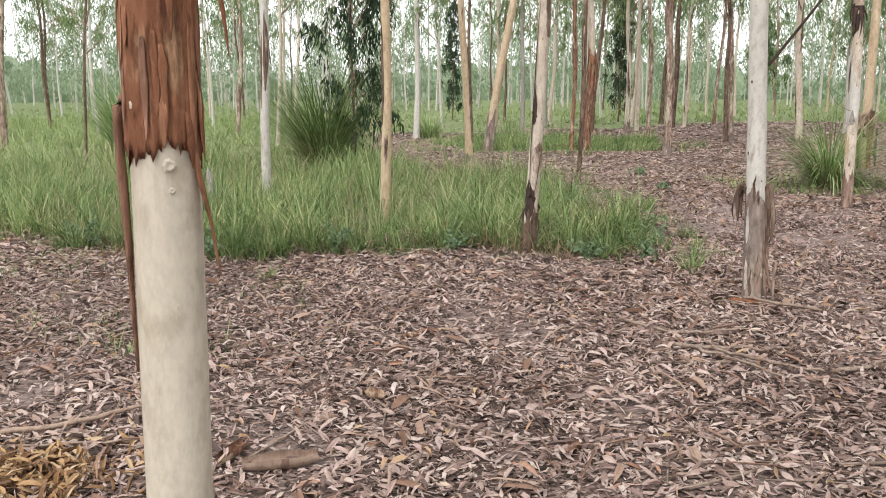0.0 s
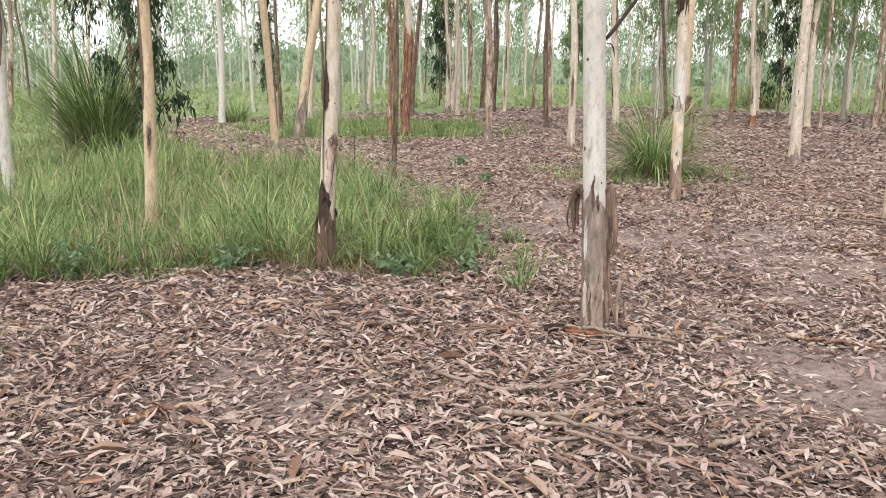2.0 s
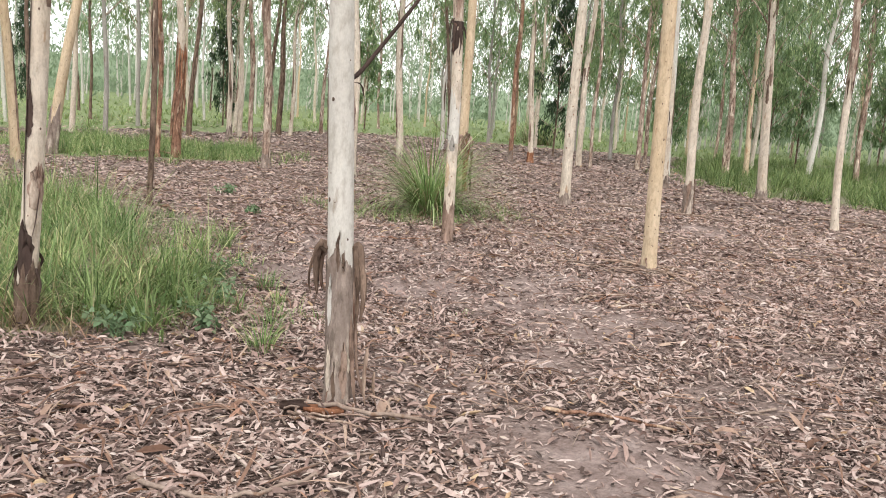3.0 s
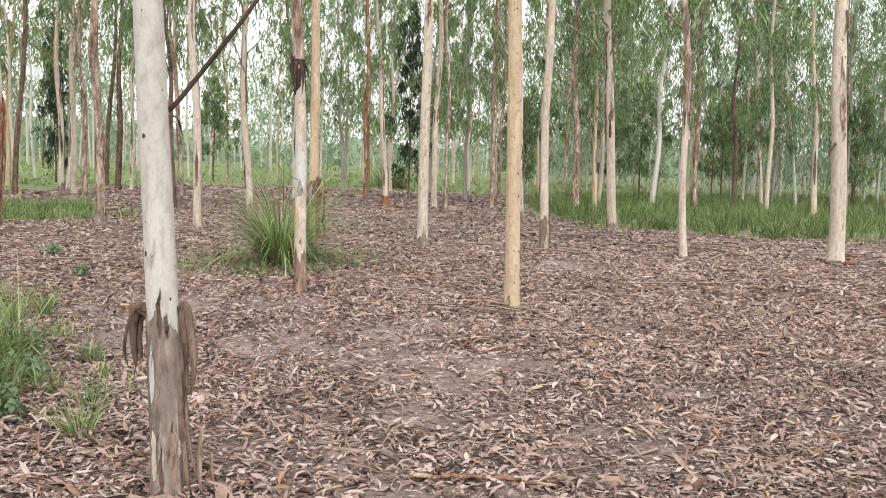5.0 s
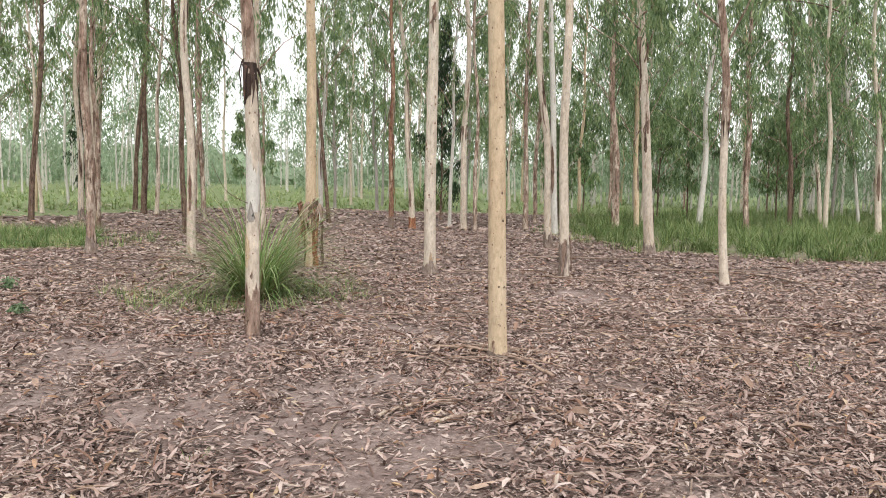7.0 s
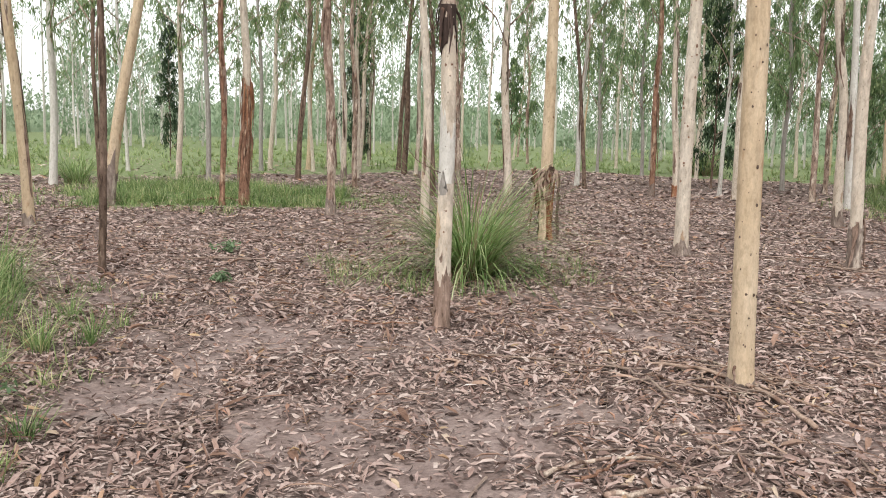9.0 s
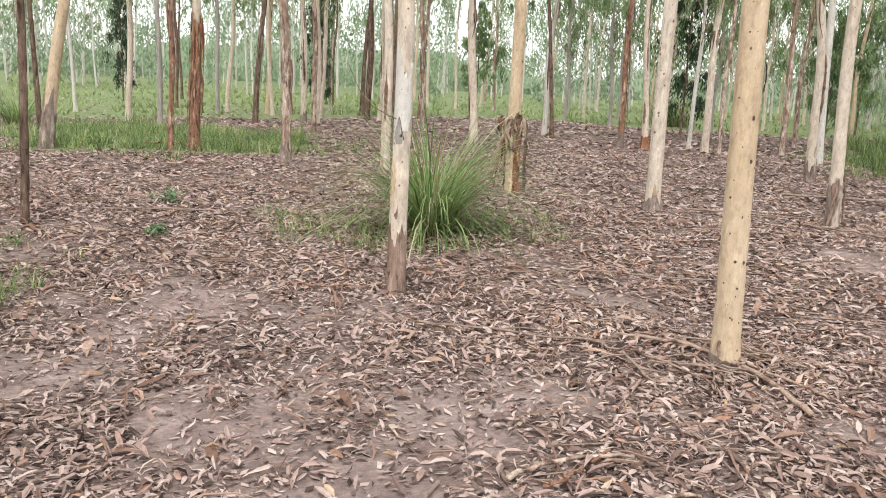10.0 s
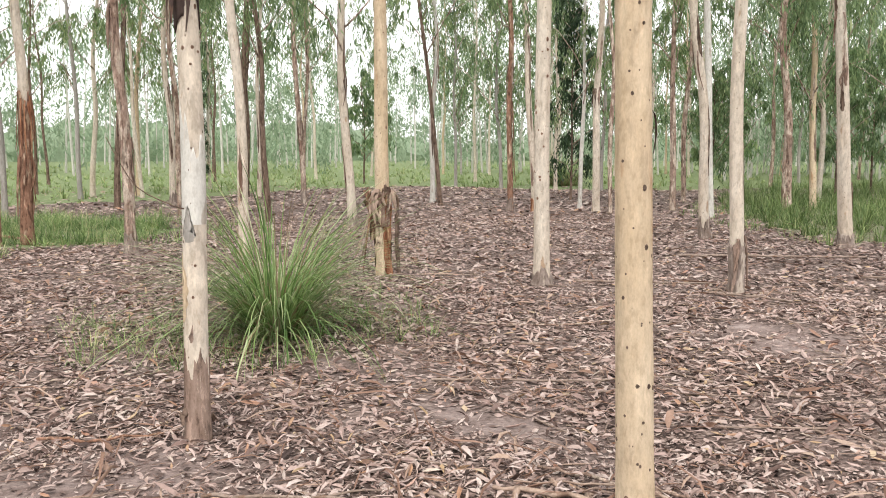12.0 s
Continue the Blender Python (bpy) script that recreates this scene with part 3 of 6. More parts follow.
def sleeve_mesh(stem, bottom, top, jag, mat, seed, sides=40, gap=1.05, top_gap=1.22, down=False, arc=None, rows=14, rough=0.03, taper=0.75):
    """A ragged jacket of old bark round a trunk. down: the ragged edge is the lower one. arc: start and end angle of a partial jacket, narrowed to its ends by taper."""
    rng = np.random.default_rng(seed)
    closed = arc is None
    a = np.linspace(0, 2 * np.pi, sides, endpoint=False) if closed else np.linspace(arc[0], arc[1], sides)
    edge = np.zeros(sides)
    for k in range(1, 13):
        edge += rng.normal(0, 1) / k ** 0.55 * np.sin(k * a + rng.uniform(0, 6.28))
    edge = edge / np.abs(edge).max() * jag + rng.normal(0, jag * 0.16, sides)
    t = np.linspace(0, 1, rows)
    turn = np.repeat(a[None], rows, 0)
    if not closed:
        span = 1 - taper * np.abs(2 * t - 1) ** 2.5 + rng.normal(0, 0.09, rows)
        turn = (arc[0] + arc[1]) / 2 + (turn - (arc[0] + arc[1]) / 2) * span[:, None] + rng.normal(0, 0.05, rows)[:, None]
    if down:
        z = top + (bottom + edge[None, :] - top) * t[:, None]
    else:
        z = bottom + (top + edge[None, :] - bottom) * t[:, None]
    lift = gap + (top_gap - gap) * (t ** 5)[:, None] * rng.uniform(0, 1, sides)[None, :] + rough * (rng.normal(0, 0.45, (rows, sides)) + rng.normal(0, 0.8, sides)[None, :] + 0.8 * np.sin(3 * a[None, :] + 9 * t[:, None] + seed))
    lift = np.maximum(lift, 1.025)
    zc = np.clip(z, 0, None)
    r = stem.radius(zc) * lift
    v = stem.axis(zc)
    v = v + np.stack([np.cos(turn) * r, np.sin(turn) * r, 0 * r], axis=-1)
    v[..., 2] = z
    last = v[-1].copy()
    c = stem.axis(zc[-1])
    inner = c + (last - c) * 0.9 + np.array([0, 0, 0.0])
    inner[:, 2] = last[:, 2] - (0.012 if not down else -0.012)
    v = np.concatenate([v, inner[None]])
    return mesh_from("bark_sleeve", v.reshape(-1, 3), ring_faces(rows + 1, sides, 0, closed), mat, True)


def strip_mesh(points, width, mat, seed=0, thick=0.2, count=12, face=None):
    line = smooth_line(points, count)
    t = np.linspace(0, 1, count)
    rng = np.random.default_rng(seed)
    w = width / 2 * np.clip(np.minimum(0.55 + 2 * t, 1.0) * (1.02 - t ** 3 * 0.85), 0.05, 1) * rng.uniform(0.8, 1.15, count)
    return tube_mesh("bark_strip", line, w, mat, 7, thick, seed, 0.18, face)


def knot_mesh(mat):
    bm = bmesh.new()
    bmesh.ops.create_uvsphere(bm, u_segments=8, v_segments=5, radius=1.0)
    for v in bm.verts:
        ring = math.hypot(v.co.x, v.co.y)
        if v.co.z > 0.4 and ring < 0.5:
            v.co.z -= 0.45
        v.co.z *= 0.4
        v.co.x *= 1 + 0.25 * math.sin(5 * math.atan2(v.co.y, v.co.x))
    me = bpy.data.meshes.new("knot")
    bm.to_mesh(me)
    bm.free()
    me.materials.append(mat)
    return me


KNOT, PALE_KNOT, BROWN_KNOT = knot_mesh(BARK["dark"]), knot_mesh(BARK["cream"]), knot_mesh(BARK["red"])
TREE_COUNT = [0]
LOOK = {
    "pale": "slender eucalyptus with smooth cream and grey bark",
    "white": "slender eucalyptus with smooth whitish bark",
    "tan": "slender eucalyptus with smooth orange-tan bark",
    "brown": "slender eucalyptus with rough pinkish brown bark",
    "dark": "thin eucalyptus with dark brown flaking bark",
    "red": "eucalyptus with shaggy red-brown bark on its stem",
    "grey": "thin eucalyptus with dull grey bark",
    "cream": "slender eucalyptus with smooth cream bark",
}


def eucalyptus(x, y, dia, lx, ly, kind, crown="mid", label="", scale=1.0, knots=0, sides=14, sway=0.03, flare=0.28, base=0.0, knot_size=0.05):
    """One tree: a trunk with its branches and crown. base: the height of a ragged foot of old bark."""
    TREE_COUNT[0] += 1
    seed = TREE_COUNT[0]
    rng = np.random.default_rng(500 + seed)
    branch_mesh, leaf_mesh, height = CROWNS[crown][seed % len(CROWNS[crown])]
    height *= scale
    stem = Stem(dia, lx, ly, height, seed, flare, sway)
    tree = new("eucalyptus_tree")
    tree.location = (x, y, float(ground_z(x, y)))
    ground_words = "in grass" if bool(turf_at(x, y)) else "on leaf litter"
    tagged(tree, label or LOOK[kind] + " " + ground_words, "tree", "plantation trees")
    shaggy = kind in ("brown", "dark", "red")
    rough = 0.06 if shaggy else 0.008
    TRUNKS[tree.name] = part("trunk", trunk_mesh(stem, BARK[kind], seed, sides, 64 if shaggy and sides > 8 else 34, rough), tree)
    if kind in ("brown", "dark", "red") and dia > 0.1 and crown != "light":
        strips(tree, stem, 2000 + seed * 17, 5, rng.uniform(1.2, 3.6), 0.9, dia * 0.35, BARK_FLAKE, 1.12)
    if kind in ("pale", "tan", "white") and sides >= 10 and not label and crown != "light":
        for i in range(5):
            low, a = (0.9, 2.2, 3.6, 1.5, 2.9)[i] + rng.uniform(-0.5, 0.6), rng.uniform(-3.6, 0.4)
            part("bark_sleeve", sleeve_mesh(stem, low, low + rng.uniform(0.3, 1.3), 0.22, (BARK_FLAKE, BARK["brown"], BARK["brown"], BARK["dark"], BARK["dark"])[i], 900 + 5 * seed + i, 12, 1.04, 1.2, False, (a, a + rng.uniform(0.5, 1.2)), 12, 0.04), tree, "patch of old brown bark not yet shed")
        strips(tree, stem, 3000 + seed * 17, 3, rng.uniform(1.8, 3.2), 0.5, dia * 0.2, BARK["dark"], 1.12)
        strips(tree, stem, 4000 + seed * 17, 3, rng.uniform(3.0, 4.4), 0.6, dia * 0.25, BARK_FLAKE, 1.15)
    turn = Matrix.Rotation(math.atan(math.hypot(lx, ly)), 4, Vector((-ly, lx, 0)) if lx or ly else Vector((1, 0, 0)))
    spin = Matrix.Rotation(rng.uniform(0, 6.28), 4, "Z")
    where = turn @ spin @ Matrix.Scale(scale, 4)
    part("crown_wood", branch_mesh, tree, where=where)
    part("crown", leaf_mesh, tree, where=where)
    if base:
        part("bark_sleeve", sleeve_mesh(stem, -0.03, base, base * 0.5, BARK_SOCK, seed, 24, 1.09, 1.25), tree, "rough dark bark round the foot")
    for _ in range(knots):
        z, a = rng.uniform(0.25, 4.2), rng.uniform(0, 6.28)
        s = dia * knot_size * float(rng.choice([0.4, 0.6, 0.8, 1.0, 1.3], p=[0.3, 0.28, 0.2, 0.12, 0.1]))
        p = stem.surface(z, a, 1.0)
        m = Matrix.Translation(p) @ Matrix.Rotation(a, 4, "Z") @ Matrix.Rotation(math.pi / 2, 4, "Y") @ Matrix.Diagonal((s * rng.uniform(0.9, 1.7), s, s * 0.8, 1))
        part("knot", BROWN_KNOT if knot_size > 0.06 else KNOT, tree, where=m)
    return tree, stem


def strips(tree, stem, seed, count, top, length, width, mat, out=1.35, arc=(0, 6.28), label="peeling strip of bark"):
    """Strips of bark that hang down from a height on the trunk."""
    rng = np.random.default_rng(seed)
    for i in range(count):
        a = rng.uniform(*arc)
        z = top + rng.uniform(-0.06, 0.06)
        n = length * rng.uniform(0.5, 1.15)
        twist = rng.normal(0, 0.45)
        pts = [stem.surface(z, a, 0.98), stem.surface(z - 0.03, a, out), stem.surface(max(z - n * 0.5, 0.02), a + rng.normal(0, 0.2), out * rng.uniform(1.05, 1.35)),
               stem.surface(max(z - n, 0.012), a + rng.normal(0, 0.25), out * rng.uniform(1.0, 1.6))]
        part("bark_strip", strip_mesh(pts, width * rng.uniform(0.6, 1.3), mat, seed + i, 0.16, 12, (math.cos(a + twist), math.sin(a + twist), 0.05)), tree, label)


# the tree passed first, close by
tree, stem = eucalyptus(-0.18, 0.66, 0.092, 0.025, 0.0, "cream", "high", "young eucalyptus with cream stem under shaggy rust-brown bark", 1.0, 0, 32, 0.004)
part("bark_sleeve", sleeve_mesh(stem, 1.415, 2.3, 0.045, BARK_RUST, 8, 90, 1.12, 1.05, True, None, 60, 0.03), tree, "shaggy rust-brown bark, torn at its lower edge")
part("bark_sleeve", sleeve_mesh(stem, 2.25, 6.5, 0.05, BARK_RUST, 9, 40, 1.07, 1.1, False, None, 30), tree, "shaggy rust-brown bark")
fibre = np.random.default_rng(17)
for i in range(26):
    a, z, n = fibre.uniform(-3.4, 0.3), fibre.uniform(1.47, 1.85), fibre.uniform(0.05, 0.14)
    part("bark_strip", strip_mesh([stem.surface(z, a, 1.09), stem.surface(z - n * 0.3, a + 0.03, 1.15), stem.surface(z - n * 0.7, a + 0.06, 1.17), stem.surface(z - n, a + 0.05, 1.2)], fibre.uniform(0.006, 0.016), (BARK_RUST, BARK["red"], STICK_PINK)[(i % 7 == 3) + (i % 9 == 4)], 700 + i, 0.3, 8, (math.cos(a), math.sin(a), 0.05)), tree, "loose fibre of rust-brown bark")
part("bark_strip", strip_mesh([stem.surface(1.5, 3.35, 1.0), stem.surface(1.47, 3.3, 1.28), stem.surface(1.33, 3.3, 1.2), stem.surface(1.12, 3.35, 1.07)], 0.026, BARK["red"], 1, 0.5), tree, "long rust-brown strip of peeled bark")
part("bark_strip", strip_mesh([stem.surface(1.6, -0.5, 1.05), stem.surface(1.42, -0.4, 1.1), stem.surface(1.33, -0.2, 1.35), stem.surface(1.255, -0.2, 1.6)], 0.017, BARK_RUST, 2, 0.4), tree, "narrow rust-brown strip of peeled bark")
part("bark_strip", strip_mesh([stem.surface(1.74, -0.3, 1.0), stem.surface(1.7, -0.3, 1.6), stem.surface(1.62, -0.3, 2.0), stem.surface(1.545, -0.3, 2.2)], 0.016, BARK_RUST, 3, 0.5), tree)
for z, a, s in ((1.485, 3.9, 0.009), (1.408, -1.2, 0.010), (1.375, -1.15, 0.005), (1.22, -1.1, 0.004)):
    m = Matrix.Translation(stem.surface(z, a, 1.02)) @ Matrix.Rotation(a, 4, "Z") @ Matrix.Rotation(math.pi / 2, 4, "Y") @ Matrix.Scale(s, 4)
    part("knot", PALE_KNOT, tree, where=m)

# white tree with a collar of grey peeling bark and a dead branch
tree, stem = eucalyptus(2.67, 5.265, 0.131, -0.018, 0.055, "white", "high", "white-stemmed eucalyptus with grey peeling bark on its lower trunk", 1.0, 34, 28, 0.01, 0.12)
part("bark_sleeve", sleeve_mesh(stem, -0.03, 0.77, 0.06, BARK_SOCK, 12, 56, 1.07, 1.12, rough=0.02), tree, "grey-brown ragged bark round the lower trunk")
for low, tall, start, wide, mat, words in ((0.42, 0.20, -2.95, 0.45, BARK["white"], "bare white streak between flakes"), (0.08, 0.16, -2.9, 0.35, BARK["pale"], "pale worn patch"),
                                           (0.05, 0.22, -1.9, 0.5, BARK["brown"], "flake of pinkish brown bark"),
                                           (0.70, 0.14, -2.2, 0.22, BARK["dark"], "flake of dark bark"), (0.70, 0.12, -1.8, 0.16, BARK["dark"], "flake of dark bark"), (0.18, 0.12, -1.4, 0.3, BARK["pale"], "pale worn patch"), (0.02, 0.14, -2.4, 0.25, BARK["dark"], "flake of dark bark")):
    part("bark_sleeve", sleeve_mesh(stem, low, low + tall, 0.07, mat, int(low * 100) + 300, 14, 1.13, 1.14, False, (start, start + wide), 10, 0.012), tree, words)
HANG = "dark brown flap of peeled bark hanging from the collar"
for k, (a, line, width, mat) in enumerate((
        (-0.35, ((0.79, 0.98), (0.83, 1.3), (0.72, 1.62), (0.56, 1.78), (0.43, 1.55)), 0.05, BARK["dark"]),
        (-0.75, ((0.80, 0.98), (0.82, 1.2), (0.66, 1.4), (0.50, 1.42), (0.40, 1.25)), 0.026, BARK["dark"]),
        (0.1, ((0.78, 0.98), (0.80, 1.3), (0.68, 1.5), (0.55, 1.4)), 0.028, BARK["dark"]),
        (-0.62, ((0.74, 1.0), (0.45, 1.22), (0.2, 1.4), (0.012, 1.9)), 0.024, BARK_FLAKE),
        (-1.05, ((0.5, 1.0), (0.3, 1.2), (0.12, 1.35), (0.012, 1.5)), 0.03, BARK_FLAKE),
        (2.85, ((0.79, 0.98), (0.83, 1.45), (0.73, 1.85), (0.57, 1.75)), 0.055, BARK["dark"]),
        (2.6, ((0.80, 0.98), (0.82, 1.3), (0.70, 1.55), (0.60, 1.4)), 0.05, BARK_FLAKE),
        (3.1, ((0.81, 1.0), (0.83, 1.7), (0.76, 2.2), (0.66, 2.5), (0.58, 2.3)), 0.026, BARK["dark"]),
        (2.4, ((0.78, 1.0), (0.74, 1.5), (0.58, 1.9), (0.46, 2.2)), 0.018, BARK_FLAKE))):
    part("bark_strip", strip_mesh([stem.surface(z, a, out) for z, out in line], width, mat, 40 + k, 0.14, 14, (math.cos(-1.9 + 0.12 * k), math.sin(-1.9 + 0.12 * k), 0.05)), tree, HANG)
part("bark_strip", strip_mesh([stem.surface(0.30, -0.6, 2.2), stem.surface(0.2, -0.62, 2.0), stem.surface(0.08, -0.7, 1.9), stem.surface(0.012, -0.8, 2.0)], 0.05, STICK_PINK, 52, 0.25, 10), tree, "pale splinter of bark standing at the foot")
part("bark_strip", strip_mesh([stem.surface(0.16, -0.2, 2.7), stem.surface(0.08, -0.3, 2.5), stem.surface(0.012, -0.4, 2.6)], 0.035, STICK_PINK, 53, 0.25, 8), tree, "pale splinter of bark standing at the foot")
j = stem.surface(1.66, 0.05, 0.9)
part("dead_branch", tube_mesh("dead_branch", smooth_line([j, j + np.array([0.10, 0.01, 0.10]), j + np.array([0.55, 0.05, 0.70]), j + np.array([1.05, 0.12, 1.6])], 12),
                              np.linspace(0.013, 0.007, 12), BARK_BLACK, 8, 1, 3, 0.08), tree, "thin blackened dead branch")
part("bark_strip", strip_mesh([j + np.array([0.0, -0.03, -0.02]), j + np.array([0.03, -0.05, -0.03]), j + np.array([0.05, -0.05, -0.09])], 0.03, BARK_BLACK, 6), tree)

# tree with black scarred bark at the grass edge
tree, stem = eucalyptus(1.27, 6.92, 0.112, 0.055, 0.0, "pale", "high", "cream eucalyptus with dark scarred bark near its foot", 1.0, 5, 24, 0.012, 0.2)
part("bark_sleeve", sleeve_mesh(stem, -0.03, 0.33, 0.12, BARK["dark"], 21, 40, 1.1, 1.3), tree, "dark ragged bark round the foot")
part("bark_sleeve", sleeve_mesh(stem, 0.3, 0.58, 0.07, BARK_BLACK, 22, 12, 1.05, 1.3, False, (3.3, 5.0)), tree, "charred dark scar of bark")
part("bark_strip", strip_mesh([stem.surface(0.62, 4.0, 1.0), stem.surface(0.95, 3.7, 1.08), stem.surface(1.5, 3.5, 1.06), stem.surface(2.1, 3.7, 1.05), stem.surface(2.7, 4.6, 1.05)], 0.028, BARK_BLACK, 8), tree, "dark seam of dead bark up the stem")
part("bark_strip", strip_mesh([stem.surface(0.85, 5.4, 1.0), stem.surface(0.75, 5.2, 1.08), stem.surface(0.62, 5.0, 1.1), stem.surface(0.5, 4.6, 1.1)], 0.03, BARK_BLACK, 9), tree)
part("bark_sleeve", sleeve_mesh(stem, 0.72, 0.95, 0.06, BARK["brown"], 24, 14, 1.05, 1.25, False, (4.2, 6.0)), tree, "brown patch of loose bark")
part("bark_sleeve", sleeve_mesh(stem, 1.15, 1.42, 0.08, BARK_BLACK, 25, 10, 1.05, 1.2, False, (3.4, 4.3)), tree, "charred dark scar of bark")
part("bark_sleeve", sleeve_mesh(stem, 1.9, 2.5, 0.12, BARK["dark"], 26, 14, 1.05, 1.25, False, (4.8, 6.4)), tree, "dark patch of loose bark")
strips(tree, stem, 73, 5, 0.42, 0.3, 0.03, BARK_BLACK, 1.25)
strips(tree, stem, 71, 3, 2.75, 0.3, 0.03, BARK_BLACK, 1.2, (3.5, 6.2))

# tree in front of the tussock
tree, stem = eucalyptus(5.66, 9.58, 0.122, 0.018, 0.085, "pale", "high", "cream eucalyptus with dotted bark and a dark bark knot", 1.0, 70, 26, 0.014, 0.1, knot_size=0.075)
part("bark_sleeve", sleeve_mesh(stem, -0.03, 0.40, 0.13, BARK_FLAKE, 33, 40, 1.03, 1.06, rough=0.008), tree, "smooth brown bark round the foot")
part("bark_sleeve", sleeve_mesh(stem, 1.12, 1.62, 0.2, BARK["white"], 36, 30, 1.027, 1.027, rough=0.002), tree, "chalky white fresh bark")
part("bark_sleeve", sleeve_mesh(stem, 1.03, 1.12, 0.1, BARK["grey"], 37, 12, 1.04, 1.06, False, (-2.9, -1.7), 8, 0.004), tree, "grey patch of bark")
part("bark_sleeve", sleeve_mesh(stem, 0.62, 0.98, 0.12, BARK["tan"], 38, 12, 1.035, 1.05, False, (-3.6, -2.4), 10, 0.006), tree, "orange-tan bark")
part("bark_sleeve", sleeve_mesh(stem, 0.52, 0.58, 0.03, BARK_FLAKE, 39, 8, 1.05, 1.1, False, (-2.3, -1.9), 6, 0.01), tree, "small flake of brown bark")
part("bark_sleeve", sleeve_mesh(stem, 2.2, 2.46, 0.12, BARK_BLACK, 34, 32, 1.1, 1.16, True), tree, "dark bundle of dead bark")
strips(tree, stem, 87, 4, 0.15, 0.13, 0.04, BARK["dark"], 1.2, label="dark flake of bark at the foot")
strips(tree, stem, 83, 12, 2.44, 0.36, 0.028, BARK_BLACK, 1.25)
part("bark_sleeve", sleeve_mesh(stem, 2.36, 4.4, 0.1, BARK["brown"], 35, 30, 1.06, 1.08, rough=0.012), tree, "pinkish brown upper bark")

twig = stem.surface(1.2, 3.6, 0.95)
part("dead_twig", tube_mesh("dead_twig", smooth_line([twig, twig + np.array([-0.08, -0.02, 0.03]), twig + np.array([-0.24, -0.05, 0.13]), twig + np.array([-0.36, -0.06, 0.36])], 12),
                            np.linspace(0.004, 0.002, 12), BARK["dark"], 5), tree, "thin bare dead twig")

# orange-tan tree
tree, stem = eucalyptus(7.1, 7.83, 0.146, -0.025, 0.022, "tan", "high", "smooth orange-tan eucalyptus dotted with dark knots", 1.0, 150, 32, 0.012, 0.16, knot_size=0.048)
part("bark_sleeve", sleeve_mesh(stem, -0.03, 0.055, 0.018, BARK_SOCK, 43, 40, 1.04, 1.06, rough=0.008), tree, "torn brown bark at the foot")

part("bark_strip", strip_mesh([stem.surface(1.66, -0.5, 1.0), stem.surface(1.63, -0.5, 1.18), stem.surface(1.56, -0.5, 1.2), stem.surface(1.49, -0.5, 1.05)], 0.014, BARK_BLACK, 10), tree, "small black curl of bark")
strips(tree, stem, 89, 4, 0.12, 0.12, 0.025, BARK_FLAKE, 1.2, label="torn flake of bark at the foot")

# pale tree behind the path
tree, stem = eucalyptus(10.03, 13.25, 0.178, -0.008, 0.006, "pale", "high", "slender cream eucalyptus dotted with small dark knots", 1.0, 60, 22, 0.012, 0.35, knot_size=0.07)
part("bark_sleeve", sleeve_mesh(stem, -0.03, 0.15, 0.09, BARK_SOCK, 53, 32, 1.07, 1.18), tree, "ragged dark bark at the foot")
strips(tree, stem, 97, 4, 4.1, 0.5, 0.05, BARK_FLAKE, 1.2)

# tree with a bundle of orange slabs of bark
tree, stem = eucalyptus(8.57, 14.44, 0.168, -0.01, 0.006, "tan", "high", "tan eucalyptus with slabs of peeled orange bark hanging low", 1.0, 55, 22, 0.01, 0.1, knot_size=0.075)
for low, top, jag, mat, start, end, gap, flare in ((-0.03, 0.78, 0.14, BARK["tan"], -2.95, -1.85, 1.35, 2.1), (-0.03, 0.86, 0.12, BARK_RUST, -1.9, -1.1, 1.45, 2.3), (-0.03, 0.72, 0.14, BARK["dark"], -1.1, 0.2, 2.1, 2.4),
                                                  (-0.03, 0.78, 0.14, BARK_FLAKE, 0.4, 2.2, 1.5, 2.0), (0.42, 0.92, 0.12, BARK["red"], -3.6, -2.7, 1.7, 2.9), (0.58, 0.96, 0.12, BARK_FLAKE, -2.6, -1.3, 1.7, 2.7)):
    part("bark_sleeve", sleeve_mesh(stem, low, top, jag, mat, int(100 * gap) + int(100 * top), 18, gap, flare, False, (start, end), 16, 0.07, 0.2), tree, "broken slab of peeled red-orange bark round the foot")
strips(tree, stem, 161, 9, 1.0, 0.3, 0.07, STICK_PINK, 1.7, (-3.6, 0.4), label="curl of torn bark")
for k, (a, z, reach, mat) in enumerate(((2.9, 0.86, 4.3, STICK_PINK), (2.6, 0.7, 3.4, STICK_PINK), (3.2, 0.9, 2.9, BARK["red"]))):
    part("bark_strip", strip_mesh([stem.surface(z + 0.05, a, 1.3), stem.surface(z * 0.6, a, 1.4 + reach * 0.3), stem.surface(0.015, a, reach)], 0.06, mat, 120 + k, 0.25, 10), tree, "slab of peeled tan bark leaning on the ground")

# tree with a torn brown foot
tree, stem = eucalyptus(11.38, 11.65, 0.138, -0.012, 0.012, "pale", "high", "cream eucalyptus with torn dark bark round its foot", 1.0, 6, 22, 0.03, 0.2)
part("bark_sleeve", sleeve_mesh(stem, -0.03, 0.52, 0.12, BARK_SOCK, 63, 36, 1.08, 1.35), tree, "torn dark brown bark round the foot")
strips(tree, stem, 171, 5, 0.56, 0.5, 0.05, BARK_FLAKE, 1.35)
part("bark_sleeve", sleeve_mesh(stem, 0.8, 1.7, 0.3, BARK["brown"], 64, 14, 1.04, 1.12, False, (-1.0, 0.6)), tree)

